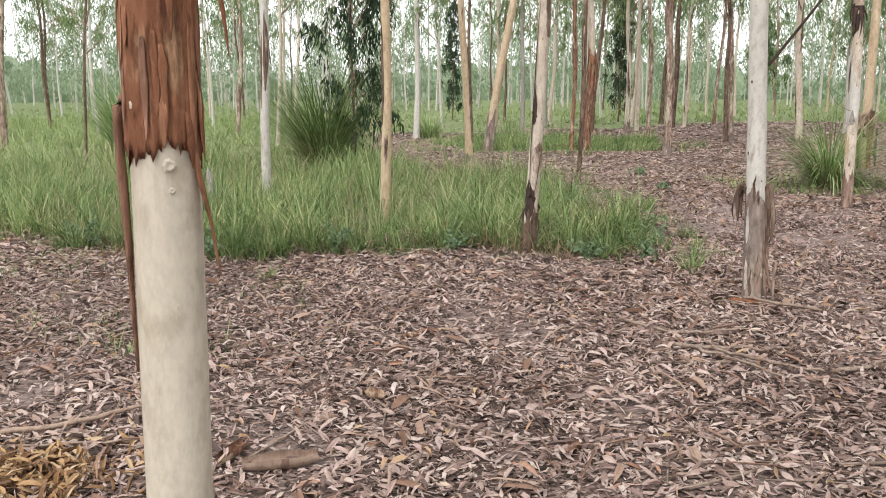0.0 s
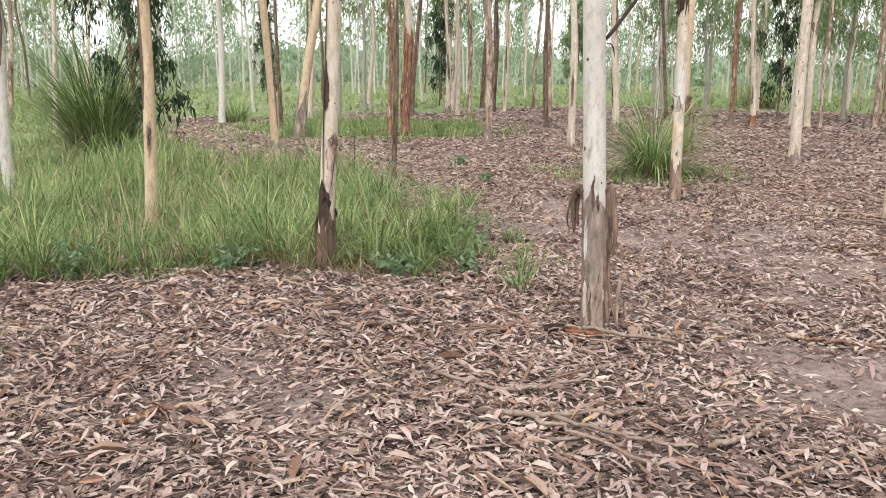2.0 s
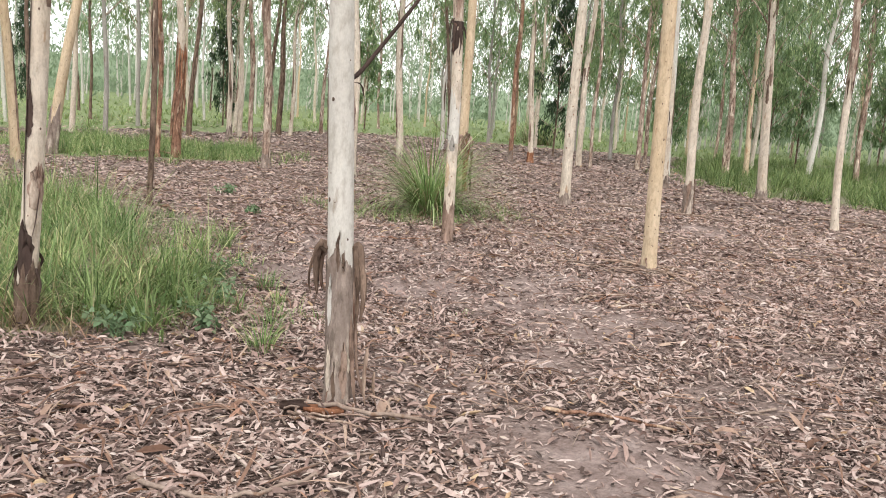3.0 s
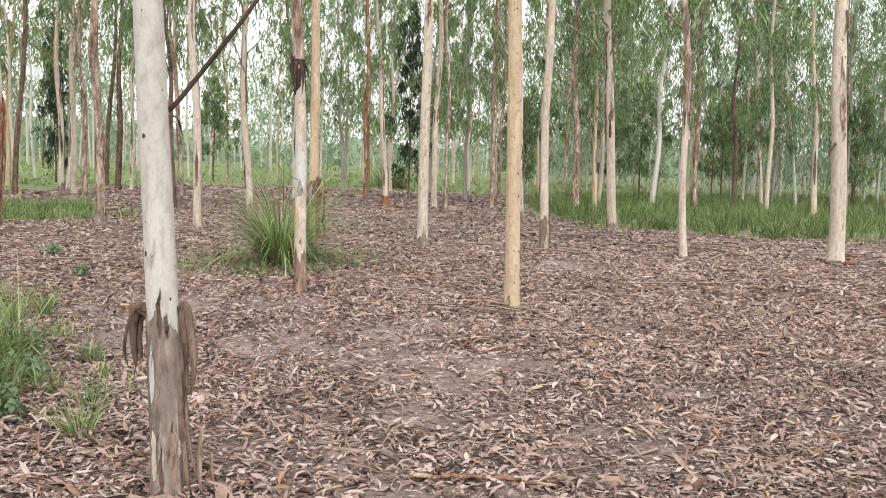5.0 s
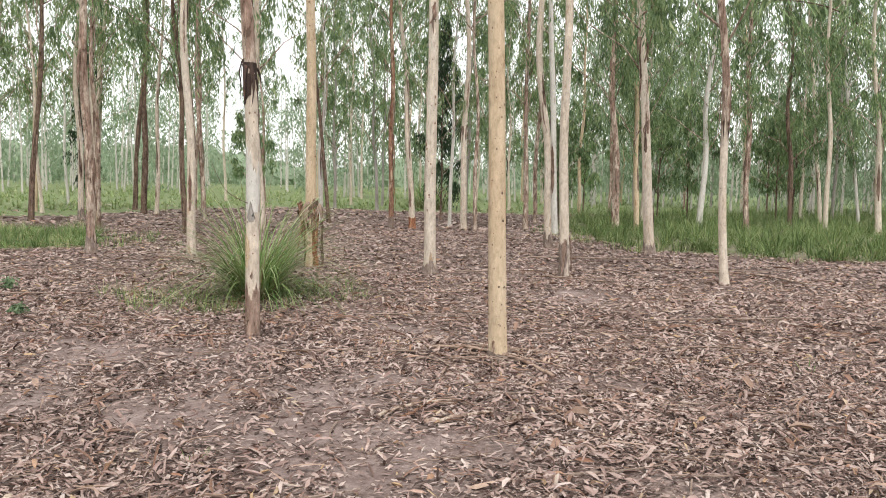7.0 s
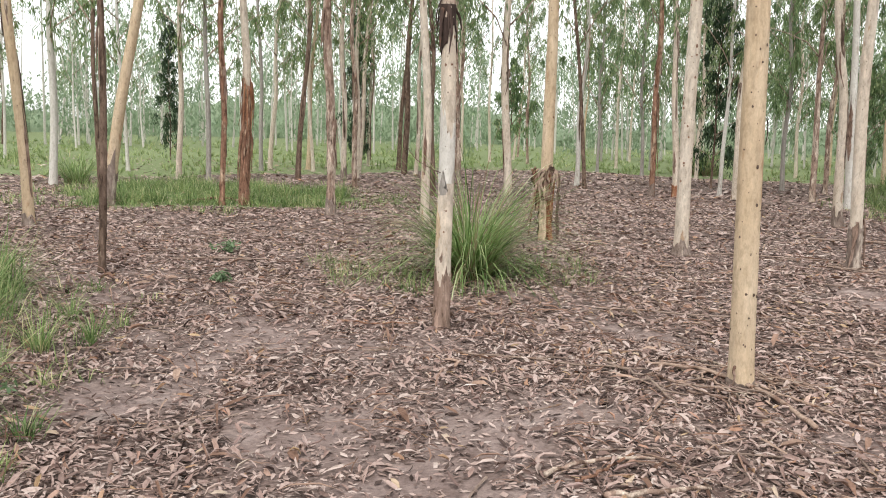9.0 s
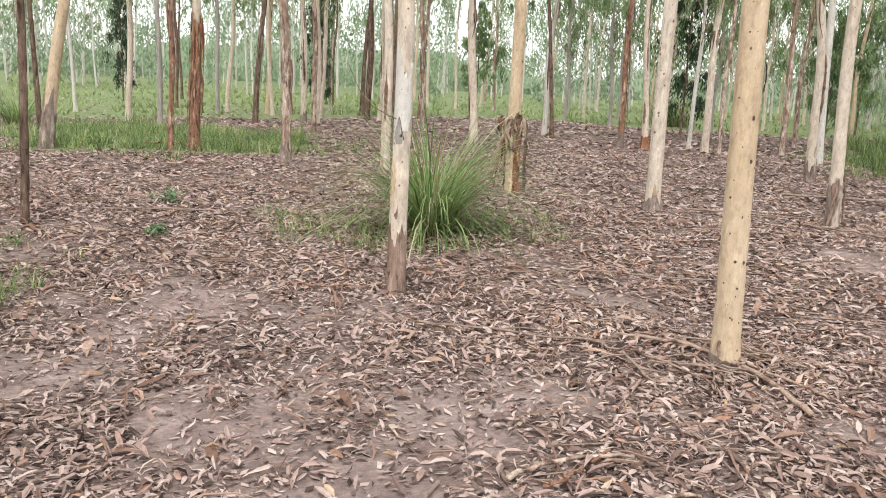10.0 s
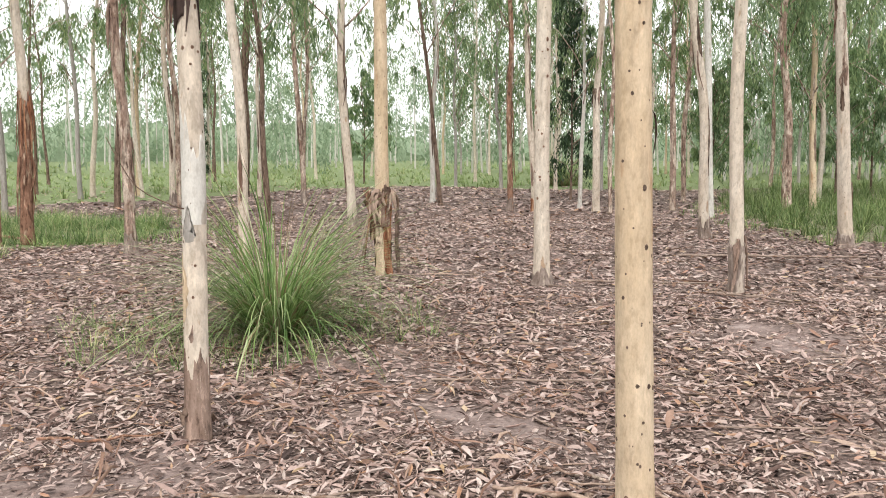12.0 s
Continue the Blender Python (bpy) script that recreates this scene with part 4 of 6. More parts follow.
# shaggy red tree
tree, stem = eucalyptus(4.64, 20.03, 0.165, 0.01, 0.0, "pale", "mid", "eucalyptus with shaggy red-brown bark on its lower stem", 1.0, 3, 18, 0.03, 0.15)
part("bark_sleeve", sleeve_mesh(stem, -0.03, 2.35, 0.2, BARK["red"], 73, 34, 1.16, 1.4, rows=40, rough=0.07), tree, "shaggy red-brown bark")
strips(tree, stem, 191, 9, 2.3, 1.0, 0.05, BARK_RUST, 1.3, label="shaggy strip of red-brown bark")
strips(tree, stem, 197, 9, 1.4, 1.1, 0.05, BARK["red"], 1.3, label="shaggy strip of red-brown bark")
eucalyptus(4.22, 19.85, 0.11, 0.016, -0.003, "red", "mid", sides=10)

# brown trees and the rest of the near rows
tree, stem = eucalyptus(6.02, 18.0, 0.155, -0.012, 0.003, "brown", "mid", sides=16, base=0.25)
strips(tree, stem, 211, 5, 1.6, 0.8, 0.04, BARK["brown"], 1.15)
tree, stem = eucalyptus(2.89, 12.55, 0.072, 0.028, 0.0, "dark", "high", "very thin eucalyptus with dark flaking bark on leaf-littered ground", 0.75, 0, 14, 0.02)
strips(tree, stem, 221, 6, 2.4, 0.6, 0.03, BARK["brown"], 1.2)
eucalyptus(7.4, 16.75, 0.145, -0.014, 0.005, "pale", "high", knots=8, sides=16, base=0.1)
tree, stem = eucalyptus(15.12, 16.18, 0.165, -0.045, 0.042, "pale", "high", knots=4, sides=16, base=0.3)
eucalyptus(18.4, 19.6, 0.18, -0.032, 0.03, "white", "high", sides=14)
tree, stem = eucalyptus(16.15, 14.2, 0.205, -0.05, 0.055, "pale", "veil", knots=7, sides=18, base=0.22)
strips(tree, stem, 231, 5, 4.4, 0.6, 0.06, BARK_FLAKE, 1.2)
tree, stem = eucalyptus(13.33, 10.25, 0.12, -0.04, 0.05, "pale", "veil", "thin cream eucalyptus with brown flaking upper bark on leaf litter", 1.0, 5, 16, 0.04)
part("bark_sleeve", sleeve_mesh(stem, 2.2, 6.0, 0.5, BARK["brown"], 83, 24, 1.06, 1.2, True), tree, "flaking brown upper bark")
strips(tree, stem, 241, 6, 2.9, 0.6, 0.04, BARK_FLAKE, 1.3)
eucalyptus(15.07, 8.5, 0.25, -0.02, 0.04, "pale", "high", knots=9, sides=20, base=0.06)
eucalyptus(10.36, 20.8, 0.18, -0.038, 0.015, "pale", "veil", knots=3, base=0.2)
eucalyptus(-0.08, 8.75, 0.108, 0.03, 0.004, "tan", "high", knots=6, sides=18, base=0.0)
eucalyptus(-1.72, 10.9, 0.125, 0.004, 0.001, "white", "high", sides=16)
tree, stem = eucalyptus(1.47, 16.62, 0.15, -0.037, 0.003, "tan", "mid", knots=4, sides=14, base=0.15)
tree, stem = eucalyptus(2.18, 19.95, 0.21, 0.153, -0.015, "tan", "mid", "leaning tan eucalyptus with peeling brown bark near its foot", knots=3, base=0.7)
eucalyptus(-2.9, 12.1, 0.065, -0.08, 0.0, "brown", "light", "very thin leaning eucalyptus with brown bark in grass", 0.75, 0, 12)
eucalyptus(0.48, 24.8, 0.18, 0.029, 0.0, "white", "light", base=0.05)
eucalyptus(1.89, 21.5, 0.095, -0.007, 0.0, "dark", "light")

# rows further off
eucalyptus(6.5, 27.9, 0.15, 0.06, -0.008, "dark", "mid")
eucalyptus(8.0, 28.9, 0.165, -0.01, 0.003, "pale", "mid", base=0.3)
eucalyptus(8.5, 29.5, 0.15, 0.004, -0.001, "pale", "light")
eucalyptus(9.1, 32.5, 0.17, 0.06, -0.012, "pale", "mid")
eucalyptus(10.65, 32.1, 0.2, 0.02, -0.006, "dark", "mid")
eucalyptus(10.95, 31.6, 0.14, 0.027, -0.008, "pale", "mid")
eucalyptus(9.1, 22.5, 0.12, -0.036, 0.013, "dark", "veil")
eucalyptus(14.6, 25.8, 0.115, -0.085, 0.042, "dark", "mid", "thin dark eucalyptus leaning against its neighbours")
tree, stem = eucalyptus(15.3, 23.2, 0.14, -0.01, 0.004, "red", "mid", base=0.3)
strips(tree, stem, 251, 4, 2.6, 2.2, 0.06, BARK["red"], 1.8, (-0.6, 1.2), label="long split of red-brown dead bark")
tree, stem = eucalyptus(15.75, 22.75, 0.165, -0.055, 0.036, "pale", "mid")
part("bark_sleeve", sleeve_mesh(stem, -0.03, 0.3, 0.1, BARK_RUST, 93, 20, 1.1, 1.3), tree, "red peeling bark round the foot")
eucalyptus(16.95, 21.9, 0.18, -0.005, 0.004, "pale", "high", knots=3)
eucalyptus(16.9, 21.25, 0.1, -0.016, 0.012, "brown", "high")
eucalyptus(19.05, 21.6, 0.15, -0.015, 0.012, "brown", "light")
eucalyptus(21.1, 19.9, 0.21, -0.03, 0.03, "brown", "veil")
eucalyptus(22.5, 20.35, 0.17, -0.03, 0.035, "tan", "low")
eucalyptus(24.3, 19.4, 0.18, 0.018, -0.023, "white", "low", "whitish eucalyptus leaning out of tall green grass")
eucalyptus(26.3, 19.1, 0.18, -0.019, 0.027, "brown", "veil")
eucalyptus(28.4, 18.9, 0.15, -0.026, 0.041, "dark", "low")
eucalyptus(32.4, 20.2, 0.16, -0.052, 0.087, "pale", "low")
tree, stem = eucalyptus(29.2, 16.3, 0.2, -0.033, 0.063, "pale", "low")
p = stem.axis(6.2)
part("arching_limb", tube_mesh("arching_limb", smooth_line([p, p + np.array([-0.6, 1.2, 1.0]), p + np.array([-1.6, 3.0, 1.3]), p + np.array([-2.4, 4.6, 0.3])], 16), np.linspace(0.03, 0.012, 16), BARK["dark"], 6), tree, "long thin arching limb")
eucalyptus(34.0, 19.6, 0.12, -0.061, 0.111, "white", "low")
eucalyptus(-9.6, 20.3, 0.17, 0.053, 0.025, "brown", "light")
eucalyptus(-6.7, 17.7, 0.062, 0.077, 0.029, "dark", "light", scale=0.7)
eucalyptus(-5.1, 26.1, 0.14, 0.062, 0.012, "brown", "light")
eucalyptus(-3.2, 21.7, 0.1, 0.049, 0.007, "pale", "light")
eucalyptus(-4.7, 37.0, 0.15, 0.055, 0.007, "pale", "light")
eucalyptus(3.2, 27.9, 0.155, 0.032, -0.003, "pale", "light")
eucalyptus(4.0, 27.0, 0.135, 0.002, 0.0, "grey", "light")
eucalyptus(5.8, 33.2, 0.145, -0.013, 0.002, "grey", "light")
eucalyptus(7.7, 25.2, 0.13, -0.02, 0.005, "brown", "mid")
eucalyptus(6.2, 34.6, 0.17, 0.06, -0.004, "pale", "light")
eucalyptus(7.6, 34.7, 0.17, 0.043, -0.004, "tan", "light")
eucalyptus(11.15, 35.2, 0.17, 0.052, -0.011, "dark", "mid")
eucalyptus(11.5, 28.3, 0.15, -0.034, 0.01, "brown", "mid", base=0.3)
eucalyptus(15.0, 27.2, 0.15, 0.011, -0.005, "white", "mid")
eucalyptus(17.3, 23.1, 0.11, 0.013, -0.009, "white", "light", scale=0.8)
eucalyptus(21.5, 24.0, 0.14, 0.0, 0.0, "brown", "light")
NEAR_TREES = [(o.location.x, o.location.y) for o in scene.objects if o.name.startswith("eucalyptus_tree")]


def more_rows():
    """The plantation's rows go on: copies of six trees at the rows' spacing, where no tree stands yet."""
    rng = np.random.default_rng(77)
    models = []
    for kind, crown, dia in (("pale", "light", 0.13), ("white", "light", 0.12), ("pale", "mid", 0.15), ("brown", "mid", 0.15), ("pale", "low", 0.15), ("grey", "low", 0.14), ("tan", "mid", 0.14), ("dark", "light", 0.12)):
        models.append((crown, eucalyptus(0, 0, dia, 0.0, 0.0, kind, crown, LOOK[kind] + " further back", sides=8)[0]))
    used = set()
    across, along = np.array([0.77, 0.638]), np.array([0.638, -0.77])
    for k in range(-4, 13):
        for i in range(-34, 35):
            p = across * (5.2 + 5.45 * k + rng.normal(0, 0.3)) + along * (2.15 * i + 0.4 * (k % 3) + rng.normal(0, 0.35))
            keep, spin, lean = rng.uniform(), rng.uniform(0, 360), rng.normal(0, 1.8, 2)
            pick = int(rng.integers(0, 1000))
            d = p - np.array([3.0, 4.0])
            dist = np.hypot(*d)
            ang = math.degrees(math.atan2(p[0] - 2.0, p[1] + 1.5))
            front = -40 < ang < 76
            if dist > 58 or (front and dist < 27) or (not front and (dist > 15 or dist < 4.5)) or (front and (ang < -34 or ang > 73) and dist > 40):
                continue
            if keep > ((0.95 if ang > 52 else 0.45 if 14 < ang < 36 else 0.42) if dist < 42 else 0.34) or min(math.hypot(p[0] - a, p[1] - b) for a, b in NEAR_TREES) < 1.4:
                continue
            left = ang < 14
            choice = [m for m in models if (m[0] == "light") == left]
            crown, model = choice[pick % len(choice)]
            where = pose(p[0], p[1], float(ground_z(p[0], p[1])), lean[0], lean[1], spin)
            if model.name in used:
                copy_thing(model, where)
            else:
                used.add(model.name)
                model.matrix_basis = where


more_rows()


def far_woods():
    """The distant wood that closes the view: thin stems and many leaves, all round."""
    rng = np.random.default_rng(5)
    tubes, roots = [], []
    for i in range(560):
        a = radians(rng.uniform(-50, 90)) if i < 430 else rng.uniform(0, 2 * np.pi)
        d = rng.uniform(52, 115)
        x, y = 4 + d * math.sin(a), 5 + d * math.cos(a)
        h = rng.uniform(9, 16)
        lean = rng.normal(0, 0.04, 2)
        tubes.append(tube([(x, y, -0.1), (x + lean[0] * h, y + lean[1] * h, h)], [0.08, 0.02], 4))
        m = 380 if i < 430 else 120
        z = rng.uniform(0.08, 1.0, 9)
        r = (2.2 * (1.05 - z) + 0.3) * np.sqrt(rng.uniform(0, 1, 9))
        b = rng.uniform(0, 2 * np.pi, 9)
        clump = np.stack([x + lean[0] * h * z + r * np.cos(b), y + lean[1] * h * z + r * np.sin(b), z * h], axis=1)
        roots.append(clump[rng.integers(0, 9, m)] + rng.normal(0, 1, (m, 3)) * np.array([0.34, 0.34, 0.55]))
    # the denser wood behind the trees to the east
    close = []
    for _ in range(95):
        a, d = radians(rng.uniform(44, 82)), rng.uniform(43, 60)
        x, y, h = 4 + d * math.sin(a), 5 + d * math.cos(a), rng.uniform(8, 13)
        tubes.append(tube([(x, y, -0.1), (x + rng.normal(0, 0.4), y, h)], [0.08, 0.02], 4))
        z = rng.uniform(0.1, 1.0, 16)
        r = (2.3 * (1.05 - z) + 0.3) * np.sqrt(rng.uniform(0, 1, 16))
        b = rng.uniform(0, 2 * np.pi, 16)
        clump = np.stack([x + r * np.cos(b), y + r * np.sin(b), z * h], axis=1)
        close.append(clump[rng.integers(0, 16, 620)] + rng.normal(0, 1, (620, 3)) * np.array([0.38, 0.38, 0.65]))
    # from here on the leaves take the colour paled for haze
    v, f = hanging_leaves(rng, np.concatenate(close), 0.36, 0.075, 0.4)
    tagged(new("background_foliage", mesh_from("background_foliage", v, f, FOLIAGE_HAZED)), "hanging foliage of trees in the denser wood, coloured pale for haze", "trees", kind="stuff")
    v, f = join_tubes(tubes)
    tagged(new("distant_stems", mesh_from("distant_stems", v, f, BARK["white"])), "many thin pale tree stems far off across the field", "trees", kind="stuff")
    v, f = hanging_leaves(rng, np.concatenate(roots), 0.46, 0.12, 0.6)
    tagged(new("distant_foliage", mesh_from("distant_foliage", v, f, FOLIAGE_HAZED)), "foliage of the far plantation, coloured pale green for haze", "trees", kind="stuff")
    n = 30000
    a, d = rng.uniform(0, 2 * np.pi, n), rng.uniform(96, 118, n)
    top = 6.4 + 1.8 * np.sin(a * 9) + 0.9 * np.sin(a * 23 + 1)
    root = np.stack([4 + d * np.sin(a), 5 + d * np.cos(a), 0.4 + top * rng.uniform(0, 1, n) ** 0.8], axis=1)
    v, f = hanging_leaves(rng, root, 0.6, 0.3, 0.9)
    a = np.linspace(0, 2 * np.pi, 720, endpoint=False)
    t = np.linspace(0, np.pi, 9)
    crest = 4.3 + 1.3 * np.sin(a * 9) + 0.7 * np.sin(a * 23 + 1) + rng.normal(0, 0.35, 720)
    rr = 122 + 6 * np.cos(t)[:, None] + rng.normal(0, 0.6, (9, 720))
    zz = np.sin(t)[:, None] * (crest[None] + rng.normal(0, 0.3, (9, 720))) - 0.3
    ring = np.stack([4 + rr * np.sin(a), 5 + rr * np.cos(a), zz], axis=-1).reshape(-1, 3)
    tagged(new("treeline", mesh_from("treeline", ring, ring_faces(9, 720), FOLIAGE_HAZED)), "solid line of far trees on the horizon, coloured pale for haze", "trees", kind="stuff")
    tagged(new("distant_hedge", mesh_from("distant_hedge", v, f, FOLIAGE_HAZED)), "line of trees along the horizon, coloured pale green for haze", "trees", kind="stuff")


far_woods()


# ---- grass ----
def grass_sheet(name, poly, box, count, height, width, mat, seed, label, near=None, clump=26, steps=2):
    """Tufts of grass over one patch of ground. near: a point and a reach within which tufts stand denser."""
    rng = np.random.default_rng(seed)
    x, y = rng.uniform(box[0], box[2], count * 4), rng.uniform(box[1], box[3], count * 4)
    ok = inside(poly, x + 0.3 * wave(x, y, 1.3, seed), y + 0.3 * wave(x, y, 1.3, seed + 1))
    x, y = x[ok][:count], y[ok][:count]
    if near is not None:
        d = np.hypot(x - near[0], y - near[1])
        thin = rng.uniform(0, 1, len(x)) < np.clip((near[2] / (d + 0.1)) ** 1.2, 0.05, 1)
        x, y = x[thin], y[thin]
    thick = wave(x, y, 2.3, seed + 5)
    keep = rng.uniform(-1.6, 1, len(x)) < thick + 0.5
    x, y, thick = x[keep], y[keep], thick[keep]
    n = len(x) * clump
    size = np.repeat(np.clip(0.82 + 0.36 * thick + rng.normal(0, 0.2, len(x)), 0.3, 1.5), clump)
    r = np.abs(rng.normal(0, 0.07, n))
    b = rng.uniform(0, 2 * np.pi, n)
    px, py = np.repeat(x, clump) + r * np.cos(b), np.repeat(y, clump) + r * np.sin(b)
    roots = np.stack([px, py, ground_z(px, py) - 0.01], axis=1)
    ln = height * size * rng.uniform(0.45, 1.15, n)
    v, f = blades(rng, roots, b + rng.normal(0, 0.6, n), ln, width * rng.uniform(0.6, 1.3, n), rng.uniform(0.02, 0.65, n), rng.uniform(0.2, 2.3, n), steps)
    return tagged(new(name, mesh_from(name, v, f, mat)), label, "grass", kind="stuff")


grass_sheet("tall_grass", TALL_GRASS, (-9, 6.3, 3.2, 15), 2700, 0.58, 0.0092, GRASS, 101, "tall soft green grass at the edge of leaf litter", None, 20, 3)
grass_sheet("tall_grass", TALL_GRASS, (-9, 6.3, 3.2, 15), 330, 0.86, 0.0095, GRASS, 121, "taller clumps standing out of soft green grass", None, 26, 3)
grass_sheet("grass_stalks", TALL_GRASS, (-9, 6.3, 3.2, 15), 1500, 0.86, 0.0045, DRY_BLADE, 111, "thin straw-coloured stalks standing among green grass", None, 3, 3)
GRASS_RIM = [(-4.3, 8.7), (-3.4, 8.15), (-2.6, 7.4), (-1.5, 7.1), (0.1, 7.15), (1.2, 6.85), (1.8, 6.6), (2.3, 7.0), (2.55, 7.9), (2.2, 8.5), (1.6, 7.5), (0.2, 7.8), (-1.4, 7.8), (-2.5, 8.1), (-4, 9.2)]
grass_sheet("grass_rim", GRASS_RIM, (-4.5, 6.4, 2.8, 9.3), 300, 0.42, 0.013, DEEP_AND_SHADED_GRASS, 112, "broad dark green blades bending over leaf litter", None, 18, 4)
grass_sheet("tall_grass", TALL_GRASS, (-26, 12, 0, 44), 3300, 0.58, 0.025, GRASS_FIELD, 102, "tall pale green grass in the open field", None, 13)
grass_sheet("tall_grass", MID_GRASS, (0.5, 19, 7.5, 27), 850, 0.42, 0.011, GRASS, 103, "patch of green grass under the trees", None, 20)
grass_sheet("dry_grass", GRASS_RIM, (-4.5, 6.4, 2.8, 9.3), 240, 0.3, 0.007, DRY_BLADE, 115, "dead straw-coloured grass at the foot of green grass", None, 14, 3)
MID_FRINGE = [(0.4, 19.6), (2.4, 18.4), (5.0, 18.7), (7.4, 18.9), (8.6, 21.8), (7.4, 24.6), (5.0, 26.5), (2.0, 27), (-0.4, 22.6)]
grass_sheet("sparse_grass", MID_FRINGE, (-0.5, 18.2, 8.8, 27), 700, 0.26, 0.012, GRASS, 113, "low thin grass fraying out over leaf litter", None, 7)
RIGHT_FRINGE = [(22, 24), (18.6, 20.4), (16.7, 17.4), (16.3, 15.0), (17.6, 11.6), (19.4, 10.2), (24, 8), (22, 12), (19, 14), (19, 18)]
grass_sheet("sparse_grass", RIGHT_FRINGE, (16, 8, 24, 24), 420, 0.3, 0.012, GRASS, 114, "low thin grass fraying out over leaf litter", None, 7)
# the trees' shade is put into the blades' darker colour here
grass_sheet("tall_grass", RIGHT_GRASS, (17, 3, 60, 30), 6200, 0.64, 0.015, DEEP_AND_SHADED_GRASS, 104, "thick grass coloured darker for shade under the denser trees", (18, 16, 9), 24)
grass_sheet("meadow_grass", FIELD, (-30, 28, 70, 85), 7500, 0.42, 0.04, GRASS_FIELD, 105, "short light green meadow grass between far trees", (8, 34, 16), 9)


def tuft(x, y, count, height, width, mat, seed, name="grass_tuft", label="small tuft of green grass among dry leaves", spread=0.06):
    rng = np.random.default_rng(seed)
    b = rng.uniform(0, 2 * np.pi, count)
    r = np.abs(rng.normal(0, spread, count))
    px, py = x + r * np.cos(b), y + r * np.sin(b)
    roots = np.stack([px, py, ground_z(px, py) - 0.01], axis=1)
    v, f = blades(rng, roots, b + rng.normal(0, 0.5, count), height * rng.uniform(0.4, 1.1, count), width * rng.uniform(0.6, 1.2, count), rng.uniform(0.02, 0.5, count), rng.uniform(0.3, 1.4, count))
    return tagged(new(name, mesh_from(name, v, f, mat)), label, "grass", kind="stuff")


for i, (x, y, c, h) in enumerate(((2.55, 6.25, 70, 0.3), (2.75, 6.75, 50, 0.2), (3.0, 7.4, 45, 0.22), (3.05, 7.85, 60, 0.24), (2.85, 9.4, 90, 0.42), (3.15, 9.6, 60, 0.34), (3.0, 8.6, 40, 0.2),
                                  (-0.95, 6.2, 30, 0.2), (-1.6, 5.3, 22, 0.14), (-1.45, 4.2, 20, 0.12), (2.9, 10.4, 50, 0.3), (3.3, 10.0, 30, 0.22), (4.2, 6.7, 14, 0.09), (9.0, 6.2, 16, 0.12))):
    tuft(x, y, c, h, 0.008, GRASS, 300 + i)


def tussock(x, y, count, length, seed, label, spread=0.16, dry=60, wide=False, blade=TUSSOCK):
    """A big clump of arching blades with dead blades round its foot."""
    rng = np.random.default_rng(seed)
    top = new("grass_tussock")
    top.location = (x, y, float(ground_z(x, y)))
    tagged(top, label, "grass clump")

    def sheaf(n, size, wide, lean, bend, mat, name, words="", least=0.6):
        b = rng.uniform(0, 2 * np.pi, n)
        r = spread * np.sqrt(rng.uniform(0, 1, n))
        roots = np.stack([r * np.cos(b), r * np.sin(b), np.full(n, -0.015)], axis=1)
        v, f = blades(rng, roots, b + rng.normal(0, 0.35, n), size * rng.uniform(0.45, 1.1, n), wide * rng.uniform(0.6, 1.25, n), rng.uniform(0.0, lean, n), rng.uniform(least, bend, n), 6)
        tagged(part(name, mesh_from(name, v, f, mat), top, words), kind="stuff")

    if wide:
        sheaf(count, length, 0.013, 0.6, 2.0, TUSSOCK, "green_sheaf", least=0.7)
        sheaf(count // 2, length * 1.02, 0.014, 0.95, 2.5, TUSSOCK, "arching_sheaf", least=1.2)
        sheaf(count // 5, length * 1.1, 0.008, 1.2, 1.9, TUSSOCK, "loose_sheaf", least=1.0)
        sheaf(30, length * 1.2, 0.006, 0.7, 1.2, DRY_BLADE, "stalk_sheaf", "thin pale stalks that stand out of the blades")
    else:
        sheaf(count, length, 0.018, 0.5, 1.4, blade, "green_sheaf")
        sheaf(count // 2, length * 0.95, 0.018, 0.9, 2.1, blade, "arching_sheaf")
    sheaf(dry, length * 0.8, 0.013, 0.9, 2.2, DRY_BLADE, "dry_sheaf", "straw-coloured dead blades")
    sheaf(dry * 2, length * 0.28, 0.02, 1.1, 1.0, DRY_BLADE, "dead_base", "brown dead stubble at the foot")
    return top


tussock(6.65, 11.95, 420, 1.75, 401, "large green grass tussock with arching blades behind a tree", 0.2, 120, True)
AROUND = [(5.0, 11.6), (5.6, 10.9), (6.8, 10.9), (7.9, 11.6), (8.4, 12.8), (7.6, 13.6), (6.0, 13.4), (5.1, 12.7)]
grass_sheet("sparse_grass", AROUND, (5, 10.8, 8.5, 13.7), 300, 0.28, 0.006, GRASS, 106, "thin low grass sprawling round a tussock", None, 9)
EDGE = [(2.3, 6.6), (3.0, 7.0), (3.4, 8.4), (3.5, 10.2), (3.0, 11.8), (2.3, 11.5), (2.4, 8.5)]
grass_sheet("sparse_grass", EDGE, (2.2, 6.5, 3.6, 12), 90, 0.26, 0.007, GRASS, 107, "thin grass straggling over leaf litter", None, 9)
FUZZ = [(-4.5, 3.6), (-1.1, 3.4), (-0.5, 5.6), (-0.6, 7.2), (-3.5, 8.3), (-5.5, 8.0)]
grass_sheet("sparse_grass", FUZZ, (-5.5, 3.4, -0.4, 8.3), 420, 0.13, 0.006, GRASS, 108, "thin short grass coming through leaf litter", None, 8)
tussock(-1.35, 15.3, 520, 2.75, 402, "very tall dark green grass tussock in the field", 0.35, 60, blade=DEEP_AND_SHADED_GRASS)
tussock(-6.15, 19.4, 460, 2.7, 403, "tall pale green grass tussock in the field", 0.5, 40)
tussock(24.6, 35.2, 260, 2.2, 404, "round grass tussock at the field's edge", 0.7, 240)
